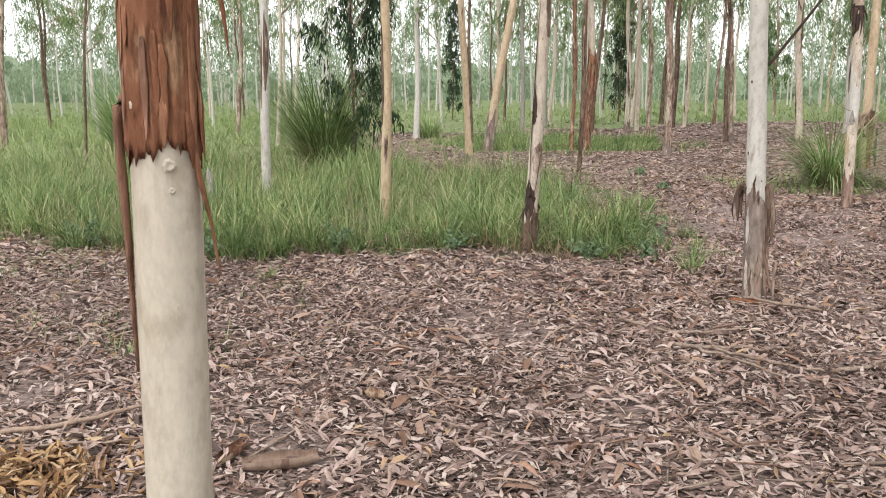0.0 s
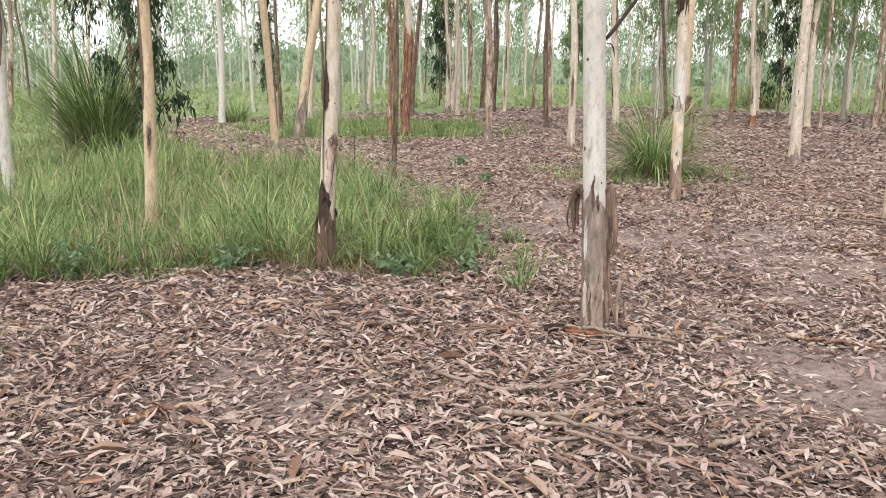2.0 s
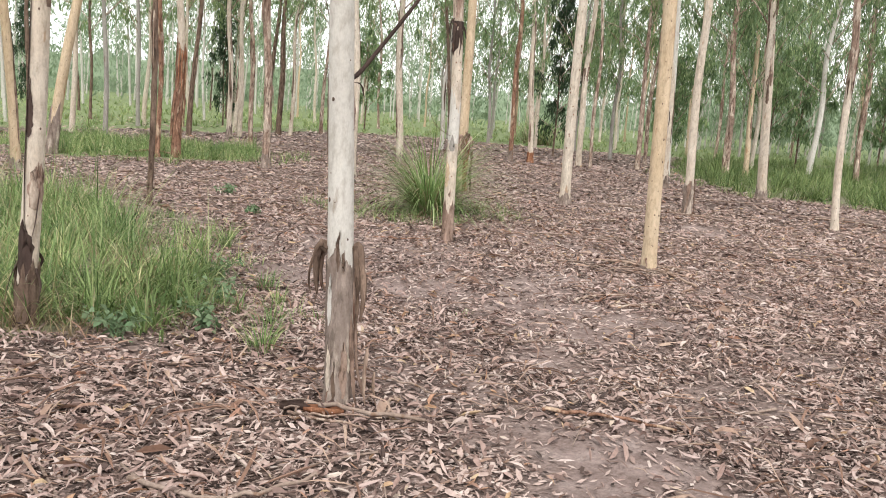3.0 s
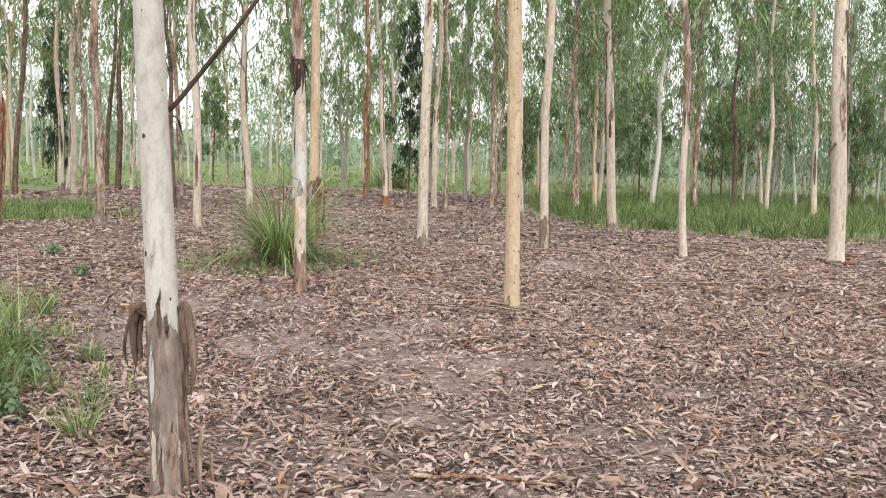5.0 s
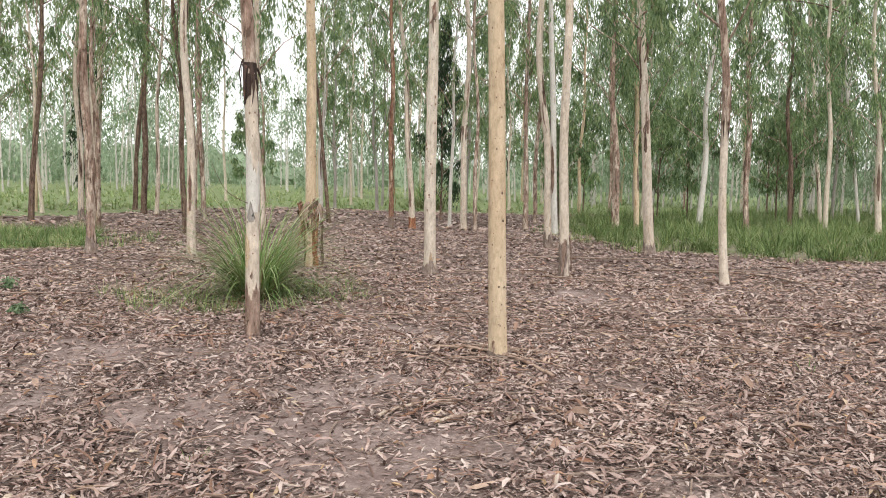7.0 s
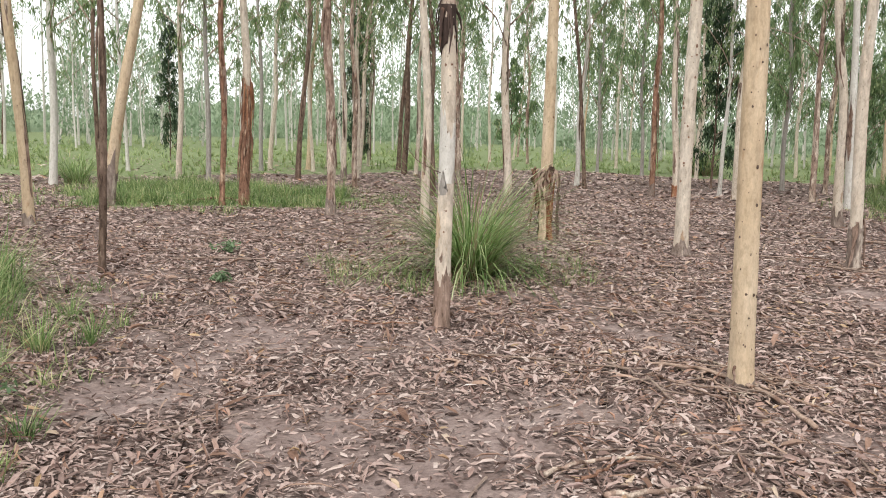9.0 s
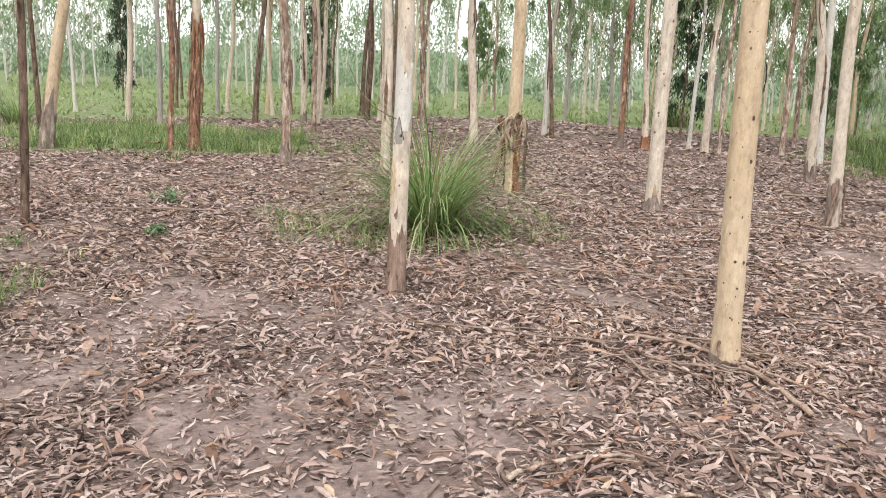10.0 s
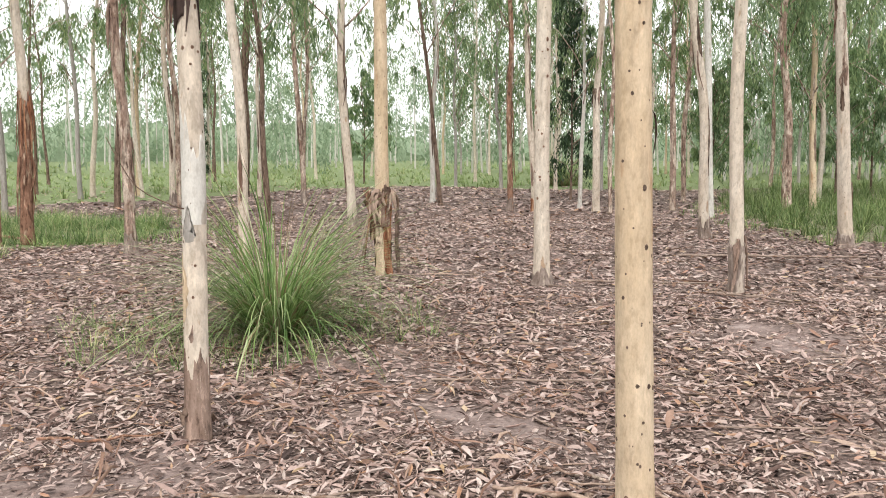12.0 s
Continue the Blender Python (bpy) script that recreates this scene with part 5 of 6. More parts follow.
tussock(0.9, 25.6, 160, 1.0, 405, "low grass tussock under the far trees", 0.3, 40)


def bush(x, y, crown, scale, label, seed, kind="dark"):
    b, leaf, height = CROWNS[kind][crown]
    top = new("leafy_sapling")
    top.location = (x, y, float(ground_z(x, y)))
    tagged(top, label, "sapling", "dark saplings")
    stem = Stem(0.07 * scale, 0, 0, height * scale, seed, 0.2, 0.03)
    part("trunk", trunk_mesh(stem, BARK["dark"], seed, 9, 16, 0.04), top)
    part("crown_wood", b, top, where=Matrix.Scale(scale, 4))
    part("crown", leaf, top, where=Matrix.Scale(scale, 4))


bush(-0.75, 14.9, 0, 0.85, "young tree with dense dark drooping leaves in tall grass", 1)
bush(10.0, 38.0, 1, 0.9, "dense dark green bushy tree at the field's edge", 2)
bush(19.3, 26.5, 0, 0.95, "dark drooping young tree beside taller trunks", 3)
bush(2.5, 41.0, 1, 0.8, "dense dark green bushy tree at the field's edge", 4)


SHRUB = "green leafy shrub in the grass under taller trees"
bush(23.0, 24.5, 0, 0.9, SHRUB, 5, "shrub")
bush(26.5, 23.0, 1, 1.0, SHRUB, 6, "shrub")
bush(30.0, 24.5, 0, 1.1, SHRUB, 7, "shrub")
bush(33.0, 22.5, 1, 1.0, SHRUB, 8, "shrub")
bush(36.5, 24.0, 0, 1.2, SHRUB, 9, "shrub")
bush(34.5, 17.5, 1, 1.0, SHRUB, 10, "shrub")
bush(38.5, 19.5, 0, 1.1, SHRUB, 11, "shrub")
bush(28.0, 30.0, 1, 1.0, SHRUB, 12, "shrub")
bush(32.0, 32.5, 0, 1.2, SHRUB, 13, "shrub")
bush(17.5, 40.0, 1, 1.1, SHRUB, 14, "shrub")
bush(40.5, 28.0, 1, 1.2, SHRUB, 15, "shrub")


def weed(x, y, size, seed):
    rng = np.random.default_rng(seed)
    top = new("broadleaf_weed")
    top.location = (x, y, float(ground_z(x, y)))
    tagged(top, "small pale green broadleaf weed growing through dry leaf litter", "weed", "weeds")
    items, roots = [], []
    for i in range(7):
        a, r = rng.uniform(0, 6.28), rng.uniform(0.2, 0.9) * size
        tip = np.array([r * math.cos(a), r * math.sin(a), size * rng.uniform(0.4, 0.9)])
        line = smooth_line([(0, 0, -0.01), tip * np.array([0.4, 0.4, 0.7]), tip], 5)
        items.append(tube(line, np.linspace(0.004, 0.002, 5), 4))
        for p in line[1:]:
            roots += [p + rng.normal(0, 0.025, 3) for _ in range(5)]
    v, f = join_tubes(items)
    part("stem_work", mesh_from("stem_work", v, f, WEED), top)
    v, f = hanging_leaves(rng, np.array(roots), 0.055, 0.035, 1.6)
    v[:, 2] = np.maximum(v[:, 2], 0.004)
    tagged(part("leafage", mesh_from("leafage", v, f, WEED), top), kind="stuff")


weed(4.15, 13.6, 0.24, 1)
weed(4.05, 11.9, 0.12, 3)
for i, (x, y, size) in enumerate(((-2.9, 7.5, 0.3), (-1.6, 7.05, 0.28), (-0.5, 7.1, 0.3), (0.6, 7.0, 0.26), (1.75, 6.55, 0.26), (2.3, 6.7, 0.24), (2.55, 7.4, 0.22), (2.75, 8.2, 0.24))):
    weed(x, y, size, 20 + i)


# ---- fallen sticks and bark ----
def broken_stump(x, y, radius, height, seed):
    """What is left of a thin stem, splintered at its top."""
    rng = np.random.default_rng(seed)
    rows, sides = 6, 14
    t = np.linspace(0, 1, rows)
    a = np.linspace(0, 2 * np.pi, sides, endpoint=False)
    tall = height * (1 + 0.3 * np.sin(a) + rng.normal(0, 0.09, sides))
    r = radius * (1.2 - 0.25 * t)[:, None] * (1 + rng.normal(0, 0.04, (rows, sides)))
    v = np.stack([np.cos(a) * r, np.sin(a) * r, tall[None] * t[:, None] - 0.03], axis=-1)
    core = v[-1] * np.array([0.03, 0.03, 0.9])
    me = mesh_from("broken_stump", np.concatenate([v, core[None]]).reshape(-1, 3), ring_faces(rows + 1, sides), BARK["grey"], True)
    ob = tagged(new("broken_stump", me), "short splintered grey stump standing in green grass", "stump")
    ob.matrix_basis = pose(x, y, float(ground_z(x, y)), 4, -6, 0)


broken_stump(-2.28, 10.18, 0.045, 0.42, 71)


def stick(points, r0, r1, mat, seed, label, name="fallen_stick", forks=0):
    p = np.array([(x, y, float(ground_z(x, y)) + h) for x, y, h in points])
    line = smooth_line(p, 4 * len(points) + 2)
    rng = np.random.default_rng(seed)
    r0, r1 = r0 * 0.78, r1 * 0.78
    line[1:-1] += rng.normal(0, 0.012, (len(line) - 2, 3)) * np.array([1, 1, 0.3])
    top = tagged(new(name, tube_mesh(name, line, np.linspace(r0, r1, len(line)), mat, 7, 0.85, seed, 0.12)), label, "stick", "fallen sticks")
    for i in range(forks):
        k = int(rng.integers(2, len(line) - 2))
        a = rng.uniform(0, 6.28)
        tip = line[k] + np.array([math.cos(a), math.sin(a), 0]) * rng.uniform(0.15, 0.4)
        tip[2] = float(ground_z(tip[0], tip[1])) + 0.015
        part("twig", tube_mesh("twig", smooth_line([line[k], (line[k] + tip) / 2 + rng.normal(0, 0.02, 3), tip], 6), np.linspace(r1, r1 * 0.5, 6), mat, 5), top)
    return top


BROWN_STICK = "dry grey-brown stick lying on leaf litter"
stick([(1.55, 4.62, 0.03), (1.85, 4.36, 0.03), (2.25, 4.42, 0.035)], 0.016, 0.011, STICK, 1, BROWN_STICK)
stick([(1.65, 4.1, 0.03), (1.95, 4.02, 0.035), (2.35, 3.98, 0.03)], 0.02, 0.012, STICK, 2, BROWN_STICK)
stick([(1.8, 4.05, 0.035), (1.95, 3.8, 0.035), (2.1, 3.5, 0.03)], 0.014, 0.011, STICK, 3, BROWN_STICK)
stick([(1.9, 4.0, 0.04), (2.1, 3.75, 0.04), (2.35, 3.6, 0.03)], 0.015, 0.01, STICK, 4, BROWN_STICK)
stick([(2.4, 3.6, 0.03), (2.6, 3.65, 0.03), (2.75, 3.75, 0.03)], 0.018, 0.014, STICK, 5, BROWN_STICK)
stick([(2.42, 5.3, 0.03), (2.6, 5.06, 0.05), (2.95, 4.82, 0.03)], 0.022, 0.014, STICK, 6, "grey stick leaning at the foot of a white tree")
stick([(-1.75, 2.95, 0.03), (-1.4, 3.12, 0.04), (-1.08, 3.32, 0.04)], 0.022, 0.014, STICK_PINK, 7, "pale fallen branch on dry leaves")
stick([(-1.9, 2.75, 0.02), (-1.5, 2.9, 0.03), (-1.0, 2.95, 0.02)], 0.012, 0.008, STICK, 8, BROWN_STICK)
stick([(6.72, 8.33, 0.03), (6.98, 8.02, 0.05), (7.12, 7.62, 0.04), (7.05, 7.1, 0.025)], 0.015, 0.022, STICK_PINK, 9, "tan fallen branch at the foot of an orange-tan tree", forks=2)
stick([(7.08, 7.95, 0.05), (7.22, 7.55, 0.04), (7.3, 7.25, 0.02)], 0.010, 0.013, STICK_PINK, 10, "tan fallen branch at the foot of an orange-tan tree")
stick([(5.55, 8.8, 0.025), (6.0, 8.55, 0.03), (6.35, 8.35, 0.03), (6.65, 8.2, 0.03)], 0.013, 0.009, STICK, 11, BROWN_STICK, forks=2)
stick([(6.45, 8.4, 0.03), (6.55, 8.0, 0.04), (6.45, 7.45, 0.03)], 0.013, 0.008, STICK, 12, BROWN_STICK, forks=3)
stick([(11.05, 11.7, 0.03), (11.3, 11.35, 0.04), (11.55, 11.05, 0.03)], 0.02, 0.014, STICK, 13, BROWN_STICK)
stick([(3.7, 20.1, 0.05), (4.2, 20.5, 0.1), (4.7, 20.1, 0.06)], 0.04, 0.03, BARK["red"], 14, "slab of red bark fallen below its tree")
stick([(0.95, 6.55, 0.03), (1.1, 6.3, 0.03), (1.2, 6.05, 0.02)], 0.014, 0.01, STICK, 15, BROWN_STICK)
stick([(5.5, 6.5, 0.03), (5.75, 6.48, 0.035), (6.0, 6.52, 0.03)], 0.02, 0.013, BARK["brown"], 16, "dark brown piece of bark on leaf litter")
stick([(15.0, 8.3, 0.04), (15.4, 8.35, 0.06), (15.6, 8.6, 0.04)], 0.06, 0.04, BARK["red"], 17, "slab of red bark fallen below its tree")
stick([(9.6, 8.4, 0.03), (10.6, 7.9, 0.03), (11.3, 7.6, 0.03)], 0.014, 0.01, STICK, 18, BROWN_STICK)
stick([(13.0, 14.4, 0.03), (14.2, 13.7, 0.03), (15.2, 13.1, 0.03)], 0.03, 0.02, STICK, 19, BROWN_STICK)
stick([(3.6, 4.75, 0.03), (3.85, 4.55, 0.03), (4.1, 4.3, 0.025)], 0.017, 0.011, BARK["red"], 20, "red-brown strip of bark on leaf litter")
stick([(7.2, 10.05, 0.03), (7.9, 9.75, 0.035), (8.7, 9.5, 0.03)], 0.013, 0.008, STICK, 31, BROWN_STICK, forks=2)
stick([(8.2, 11.6, 0.03), (8.9, 11.2, 0.035), (9.4, 11.05, 0.03)], 0.015, 0.009, BARK["brown"], 32, "dark brown piece of bark on leaf litter")
stick([(10.4, 13.1, 0.03), (10.9, 12.7, 0.04), (11.7, 12.3, 0.03)], 0.02, 0.012, STICK, 33, BROWN_STICK, forks=2)
stick([(14.2, 11.3, 0.03), (14.4, 10.5, 0.04), (14.1, 9.4, 0.03)], 0.025, 0.015, BARK["brown"], 34, "long dark strip of bark on leaf litter")
stick([(13.6, 11.9, 0.03), (14.5, 11.2, 0.04), (15.3, 10.8, 0.03)], 0.02, 0.012, STICK, 35, BROWN_STICK)
stick([(5.35, 6.78, 0.03), (5.62, 6.86, 0.04), (5.92, 6.83, 0.03)], 0.018, 0.01, BARK["brown"], 36, "dark brown piece of bark on leaf litter")
stick([(5.45, 6.68, 0.03), (5.6, 6.74, 0.04), (5.85, 6.9, 0.03)], 0.013, 0.009, BARK["red"], 37, "red-brown strip of bark on leaf litter")
stick([(4.9, 9.9, 0.025), (5.15, 9.75, 0.035), (5.5, 9.7, 0.03)], 0.014, 0.009, BARK["red"], 38, "red-brown strip of bark on leaf litter")
stick([(8.6, 7.4, 0.03), (9.1, 7.0, 0.035), (9.4, 6.5, 0.03)], 0.014, 0.009, STICK, 39, BROWN_STICK, forks=2)
stick([(3.55, 13.2, 0.03), (4.1, 13.0, 0.035), (4.6, 13.05, 0.03)], 0.016, 0.01, STICK, 40, BROWN_STICK)
stick([(0.15, 4.35, 0.03), (0.3, 4.45, 0.035), (0.5, 4.52, 0.03)], 0.024, 0.012, BARK["red"], 21, "red-brown strip of bark on leaf litter")


def stick_heap(cx, cy, count, seed, reach=0.5):
    """Peeled strips and sticks heaped round the foot of a tree."""
    rng = np.random.default_rng(seed)
    made = 0
    while made < count:
        a, away, turn, ln = rng.uniform(0, 6.28), rng.uniform(0.17, reach), rng.normal(0, 0.55), rng.uniform(0.25, 0.75)
        mx, my = cx + away * math.cos(a), cy + away * math.sin(a)
        dx, dy = math.cos(a + 1.57 + turn) * ln / 2, math.sin(a + 1.57 + turn) * ln / 2
        if min(math.hypot(mx + dx * t - cx, my + dy * t - cy) for t in np.linspace(-1, 1, 9)) < 0.11:
            continue
        r = rng.uniform(0.006, 0.015)
        bend = rng.normal(0, 0.03, 2)
        stick([(mx - dx, my - dy, 0.025), (mx + bend[0], my + bend[1], 0.03 + rng.uniform(0, 0.04)), (mx + dx, my + dy, 0.025)], r, r * 0.6,
              (STICK, BARK_FLAKE, BARK["brown"], STICK_PINK)[made % 4], seed + made, "dry stick or strip of bark heaped at a tree's foot")
        made += 1


stick_heap(7.1, 7.83, 22, 600, 0.42)
stick_heap(2.67, 5.265, 7, 640, 0.4)
stick_heap(8.57, 14.44, 7, 660, 0.5)
stick_heap(7.4, 16.75, 8, 680, 0.7)
stick_heap(11.38, 11.65, 4, 700, 0.4)


def curled_bark(x, y, turn, length, radius, mat, seed, label):
    """A piece of bark rolled up into a trough."""
    rng = np.random.default_rng(seed)
    rows, cols = 9, 11
    a = np.linspace(-0.35, 3.6, cols)
    s = np.linspace(-0.5, 0.5, rows)
    taper = 1 - 0.45 * np.abs(s * 2) ** 2.5
    shell = []
    for k in (1.0, 0.88):
        r = radius * k * taper[:, None] * (1 + rng.normal(0, 0.04, (rows, cols)))
        shell.append(np.stack([np.repeat(s[:, None] * length, cols, 1), -r * np.cos(a), radius - r * np.sin(a)], axis=-1).reshape(-1, 3))
    v = np.concatenate(shell)
    f = ring_faces(rows, cols, 0, False)
    me = mesh_from("curled_bark", v, np.concatenate([f, f[:, ::-1] + rows * cols]), mat, True)
    ob = tagged(new("curled_bark", me), label, "bark", "fallen bark")
    ob.matrix_basis = pose(x, y, float(ground_z(x, y)) + 0.008, 0, 0, turn)


curled_bark(-0.34, 2.64, 12, 0.3, 0.042, STICK_PINK, 1, "curled piece of tan bark on dry leaves")
curled_bark(0.0, 3.42, 140, 0.12, 0.032, BARK["red"], 2, "small curled piece of red-brown bark on leaves")
curled_bark(-0.55, 2.75, 70, 0.2, 0.03, BARK["red"], 3, "curled piece of red-brown bark on dry leaves")
curled_bark(2.53, 5.1, 150, 0.2, 0.032, BARK_RUST, 4, "dark red bark curled at the foot of a tree")
curled_bark(2.44, 5.2, 165, 0.2, 0.036, BARK_BLACK, 14, "blackened bark curled at the foot of a tree")
curled_bark(0.85, 2.75, 40, 0.12, 0.025, BARK["red"], 5, "small curled piece of red-brown bark on leaves")
curled_bark(7.25, 8.0, 30, 0.18, 0.03, STICK_PINK, 6, "curled piece of tan bark on dry leaves")
curled_bark(6.0, 6.3, 20, 0.22, 0.028, BARK["brown"], 7, "curled piece of dark bark on dry leaves")


# ---- leaf litter ----
def litter_leaves(rng, x, y, z, length, width, lift):
    """Dry sickle-shaped leaves lying about, each curled up or down along its midrib."""
    n = len(x)
    head = rng.uniform(0, 2 * np.pi, n)
    tilt, roll = rng.normal(0, lift, n), rng.normal(0, lift * 1.6, n)
    arch, hook = rng.normal(0.07, 0.10, n), rng.normal(0, 0.055, n)
    f = np.stack([np.cos(head) * np.cos(tilt), np.sin(head) * np.cos(tilt), np.sin(tilt)], axis=1)
    s = np.stack([-np.sin(head) * np.cos(roll), np.cos(head) * np.cos(roll), np.sin(roll)], axis=1)
    up = np.cross(f, s)
    c = np.stack([x, y, z], axis=1)

    curl = rng.normal(0.12, 0.32, n)

    def at(t, w):
        bow = 1 - (2 * t) ** 2
        rim = (2 * w) ** 2
        return c + f * (t * length)[:, None] + s * (w * width * (1 - 0.3 * np.abs(curl) * rim) + hook * length * bow)[:, None] + up * (arch * length * bow + curl * width * rim)[:, None]

    rows = [at(-0.5, 0.0)]
    for t, w in ((-0.2, 0.46), (0.2, 0.42)):
        rows += [at(t, -w), at(t, 0.0), at(t, w)]
    v = np.stack(rows + [at(0.5, 0.0)], axis=1)
    low = v[:, :, 2].min(axis=1) - ground_z(x, y)
    v[:, :, 2] += (np.maximum(0.003 - low, 0) * rng.uniform(0.5, 1.0, n))[:, None]
    o = (np.arange(n) * 8)[:, None]
    tris = np.concatenate([o + np.array([t]) for t in ([0, 1, 2], [0, 2, 3], [4, 7, 5], [5, 7, 6])])
    quads = np.concatenate([o + np.array([[k, k + 3, k + 4, k + 1]]) for k in (1, 2)])
    return v.reshape(-1, 3), [quads, tris]


def litter_bits(rng, x, y, z, length, width, lift):
    """Broken pieces of leaf: four corners each, bent along the middle."""
    n = len(x)
    head = rng.uniform(0, 2 * np.pi, n)
    f = np.stack([np.cos(head), np.sin(head), rng.normal(0, lift, n)], axis=1)
    s = np.stack([-np.sin(head), np.cos(head), rng.normal(0, lift * 1.5, n)], axis=1)
    c = np.stack([x, y, z], axis=1)
    k = rng.uniform(-0.25, 0.25, n)
    v = np.stack([c - f * (length / 2)[:, None], c + f * (k * length)[:, None] - s * (width / 2)[:, None], c + f * (length / 2)[:, None],
                  c - f * (k * length * 0.6)[:, None] + s * (width / 2)[:, None]], axis=1)
    low = v[:, :, 2].min(axis=1) - ground_z(x, y)
    v[:, :, 2] += np.maximum(0.002 - low, 0)[:, None]
    return v.reshape(-1, 3), np.arange(4 * n).reshape(-1, 4)


def scatter(rng, box, per_m2, lo, hi, origin=(3.0, 3.6)):
    n = int((box[2] - box[0]) * (box[3] - box[1]) * per_m2)
    x, y = rng.uniform(box[0], box[2], n), rng.uniform(box[1], box[3], n)
    d = np.hypot(x - origin[0], y - origin[1])
    ok = (d >= lo) & (d < hi) & (rng.uniform(0, 1, n) < litter_cover(x, y) * np.clip((y + 0.9 * x + 1.4) / 2.2, 0.12, 1))
    return x[ok], y[ok]


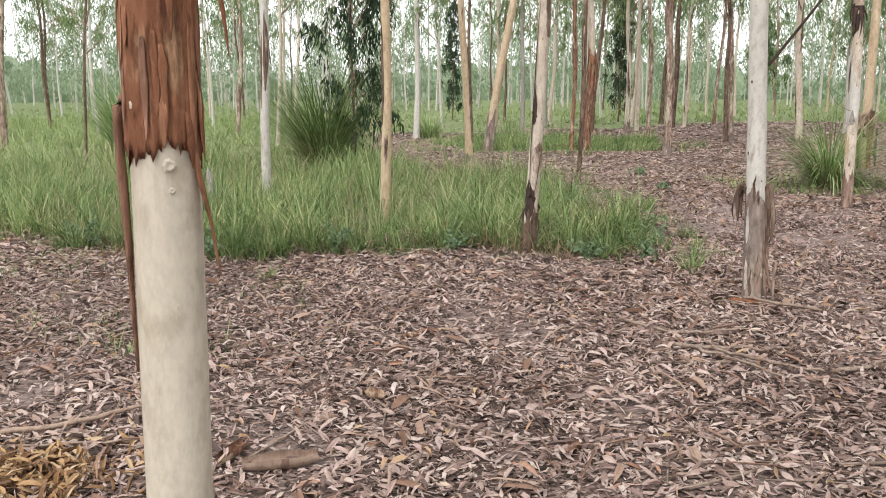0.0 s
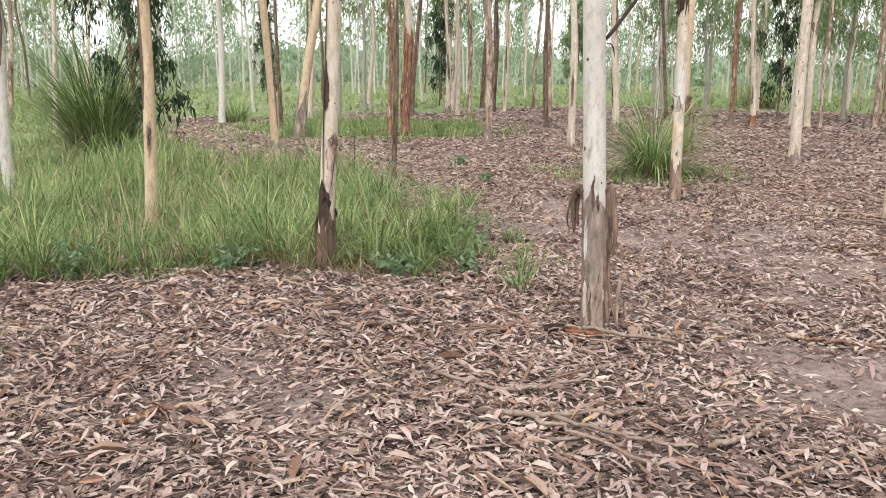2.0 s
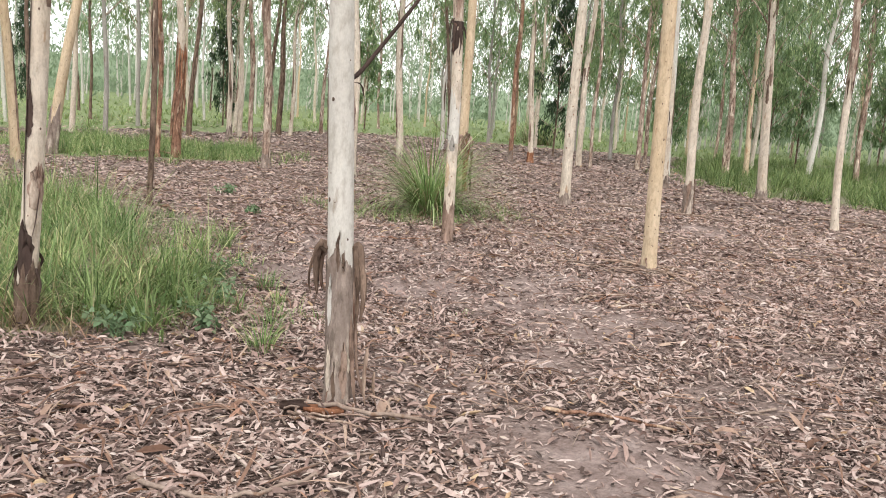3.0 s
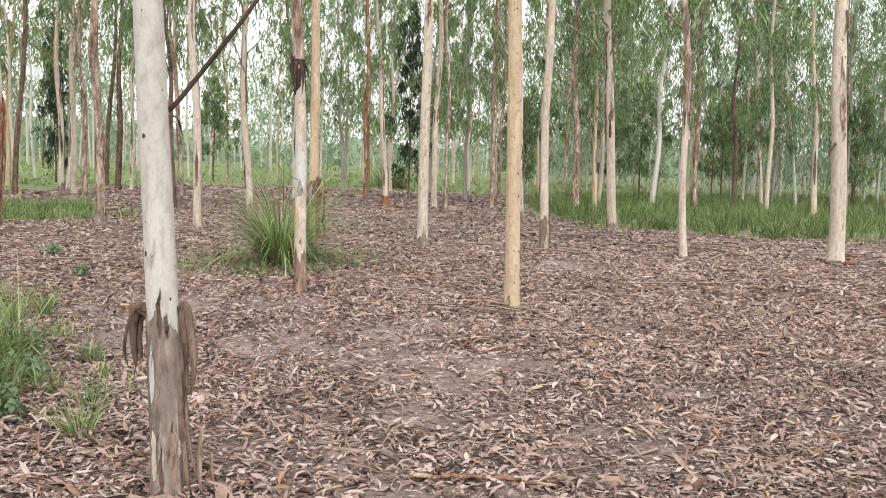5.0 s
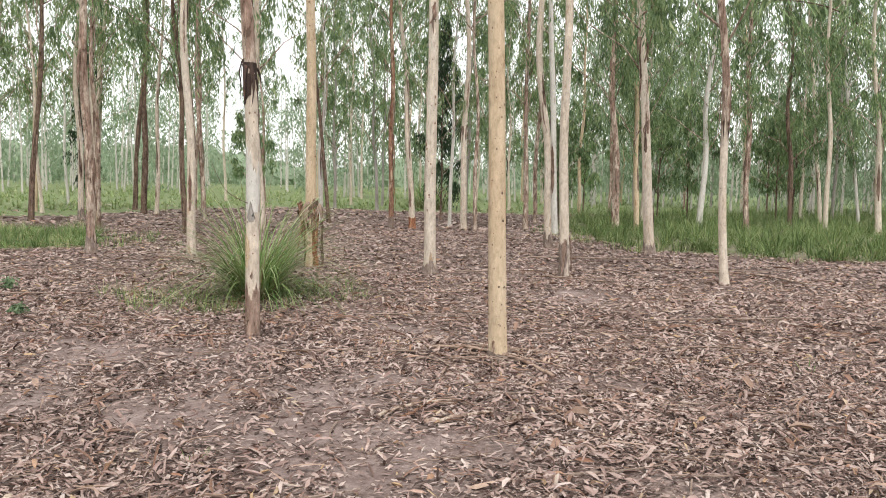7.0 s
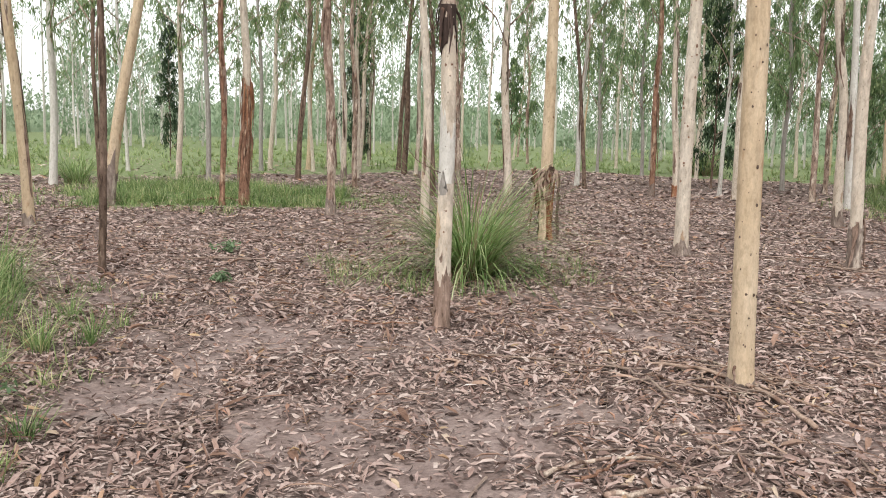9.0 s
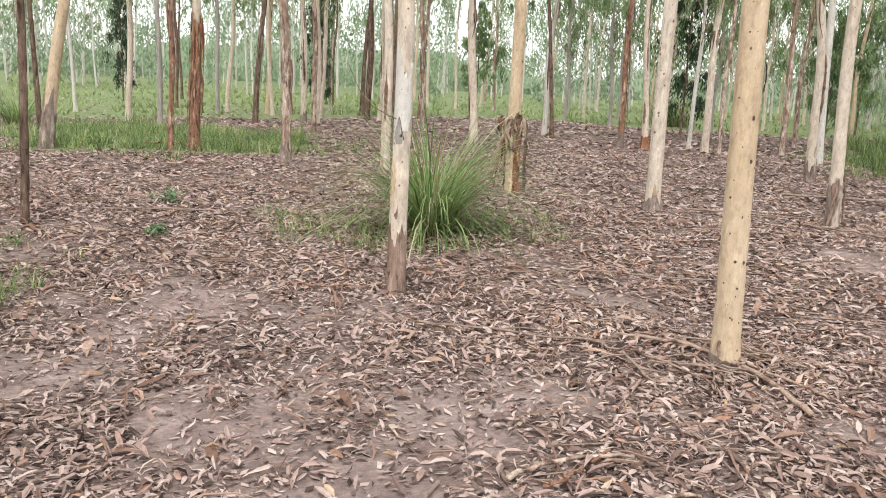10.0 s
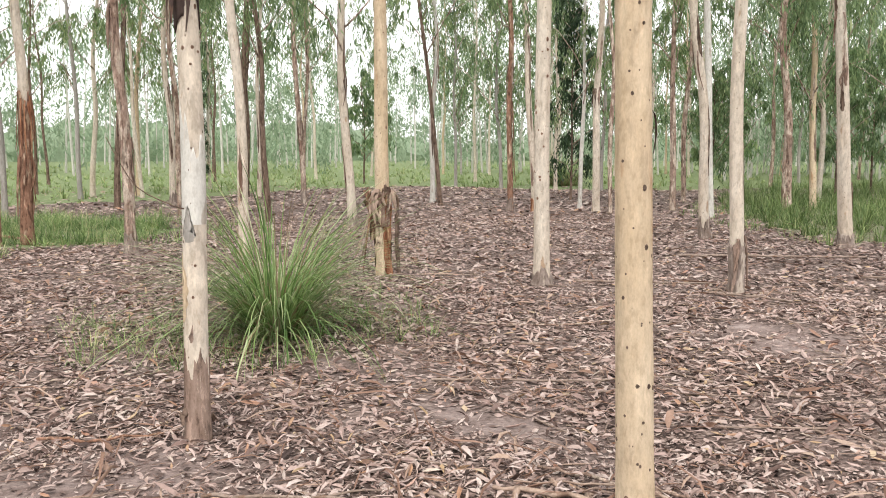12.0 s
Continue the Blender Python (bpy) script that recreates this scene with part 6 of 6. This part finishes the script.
def leaf_litter():
    rng = np.random.default_rng(9)
    for lo, hi, per, grow, box, words in ((0.0, 7.0, 760, 0.92, (-3.6, 0, 10, 10.8), "thick layer of dry fallen eucalyptus leaves"),
                                          (7.0, 11.5, 170, 1.15, (-5, 0, 15, 15.5), "loose dry eucalyptus leaves between the trunks")):
        x, y = scatter(rng, box, per, lo, hi)
        n = len(x)
        z = ground_z(x, y) + 0.004 + np.abs(rng.normal(0, 0.014, n))
        length = np.clip(rng.normal(0.066, 0.027, n), 0.025, 0.17) * grow
        width = np.clip(length * rng.normal(0.25, 0.09, n), 0.006 * grow, 0.032 * grow)
        v, f = litter_leaves(rng, x, y, z, length, width, 0.33)
        tagged(new("leaf_litter", mesh_from("leaf_litter", v, f, LITTER)), words, "leaves", kind="stuff")
    for lo, hi, per, grow, box, words in ((0.0, 7.0, 1900, 1.0, (-3.6, 0, 10, 10.8), "broken bits of dry leaf on the ground"),
                                          (7.0, 12.5, 650, 1.5, (-6, 0, 16, 16.5), "dry fallen eucalyptus leaves between the trunks"),
                                          (12.5, 22.0, 360, 2.0, (-6, 3, 26, 27), "dry fallen eucalyptus leaves further back"),
                                          (22.0, 38.0, 55, 3.4, (-3, 12, 34, 42), "dry fallen eucalyptus leaves far back")):
        x, y = scatter(rng, box, per, lo, hi)
        n = len(x)
        z = ground_z(x, y) + 0.003 + np.abs(rng.normal(0, 0.008, n))
        length = rng.uniform(0.02, 0.062, n) * grow
        v, f = litter_bits(rng, x, y, z, length, np.clip(length * rng.uniform(0.17, 0.58, n), 0.005 * grow, 0.025 * grow), 0.22 if lo < 5 else 0.18)
        tagged(new("leaf_fragments", mesh_from("leaf_fragments", v, f, LITTER_BITS if lo < 5 else LITTER)), words, "leaves", kind="stuff")
    # twigs and shreds of bark, lying flat
    for lo, hi, per, size, box in ((0.0, 9.0, 46, 1.0, (-5, 0, 12, 13)), (9.0, 24.0, 8, 1.7, (-5, 2, 28, 28))):
        x, y = scatter(rng, box, per, lo, hi)
        n = len(x)
        z = ground_z(x, y) + 0.012 + np.abs(rng.normal(0, 0.01, n))
        length = np.clip(rng.gamma(2.2, 0.09, n), 0.08, 0.5) * size
        v, f = litter_leaves(rng, x, y, z, length, np.clip(length * 0.05, 0.005, 0.011) * rng.uniform(0.6, 1.8, n) * size ** 0.5, 0.05)
        tagged(new("bark_litter", mesh_from("bark_litter", v, f, LITTER_BARK)), "brown shreds of bark and twigs among dry leaves", "bark", kind="stuff")
    x, y = scatter(rng, (-3, 0, 14, 16), 5.0, 0, 13)
    n = len(x)
    tubes = []
    for i in range(n):
        a, ln = rng.uniform(0, 6.28), rng.uniform(0.15, 0.7)
        p = np.array([(x[i] + math.cos(a) * ln * t, y[i] + math.sin(a) * ln * t, 0) for t in (-0.5, 0, 0.5)])
        p[1, :2] += rng.normal(0, 0.05 * ln, 2)
        p[:, 2] = ground_z(p[:, 0], p[:, 1]) + 0.016
        tubes.append(tube(smooth_line(p, 5), np.linspace(1, 0.5, 5) * rng.uniform(0.003, 0.0095), 5))
    v, f = join_tubes(tubes)
    tagged(new("twig_litter", mesh_from("twig_litter", v, f, STICK)), "thin dry twigs scattered on the leaves", "twigs", kind="stuff")
    # wide curled scraps of bark
    x, y = scatter(rng, (-3, 0, 16, 16), 7.0, 0, 14)
    n = len(x)
    length = rng.uniform(0.07, 0.19, n)
    v, f = litter_leaves(rng, x, y, ground_z(x, y) + 0.016, length, length * rng.uniform(0.2, 0.34, n), 0.2)
    tagged(new("bark_scraps", mesh_from("bark_scraps", v, f, LITTER_BARK)), "wide curled scraps of brown bark among dry leaves", "bark", kind="stuff")
    # a heap of yellowed leaves
    x, y = rng.normal(-1.3, 0.2, 420), rng.normal(2.62, 0.16, 420)
    z = ground_z(x, y) + 0.01 + 0.07 * np.exp(-((x + 1.3) ** 2 + (y - 2.62) ** 2) / 0.05) * rng.uniform(0, 1, 420)
    v, f = litter_leaves(rng, x, y, z, np.full(420, 0.1), np.full(420, 0.024), 0.45)
    tagged(new("leaf_heap", mesh_from("leaf_heap", v, f, LITTER_GOLD)), "small heap of yellowed dry leaves on the ground", "leaves", kind="stuff")


leaf_litter()


def single_leaves():
    """The larger leaves beside the path, each by itself."""
    rng = np.random.default_rng(19)
    shapes = []
    for i in range(10):
        ln = rng.uniform(0.09, 0.14)
        v, f = litter_leaves(rng, np.zeros(1), np.zeros(1), np.full(1, 0.012), np.full(1, ln), np.full(1, ln * rng.uniform(0.14, 0.24)), 0.16)
        shapes.append(mesh_from("leaf", v, f, LITTER_SINGLE))
    count = 0
    while count < 280:
        x, y = rng.uniform(-1.2, 8.0), rng.uniform(2.2, 9.0)
        if not (1.0 < y - 0.75 * x < 5.0) or bool(turf_at(x, y)):
            continue
        part("leaf", shapes[count % 10], ground, where=pose(x, y, float(ground_z(x, y)) + 0.016, 0, 0, rng.uniform(0, 360)))
        count += 1


single_leaves()
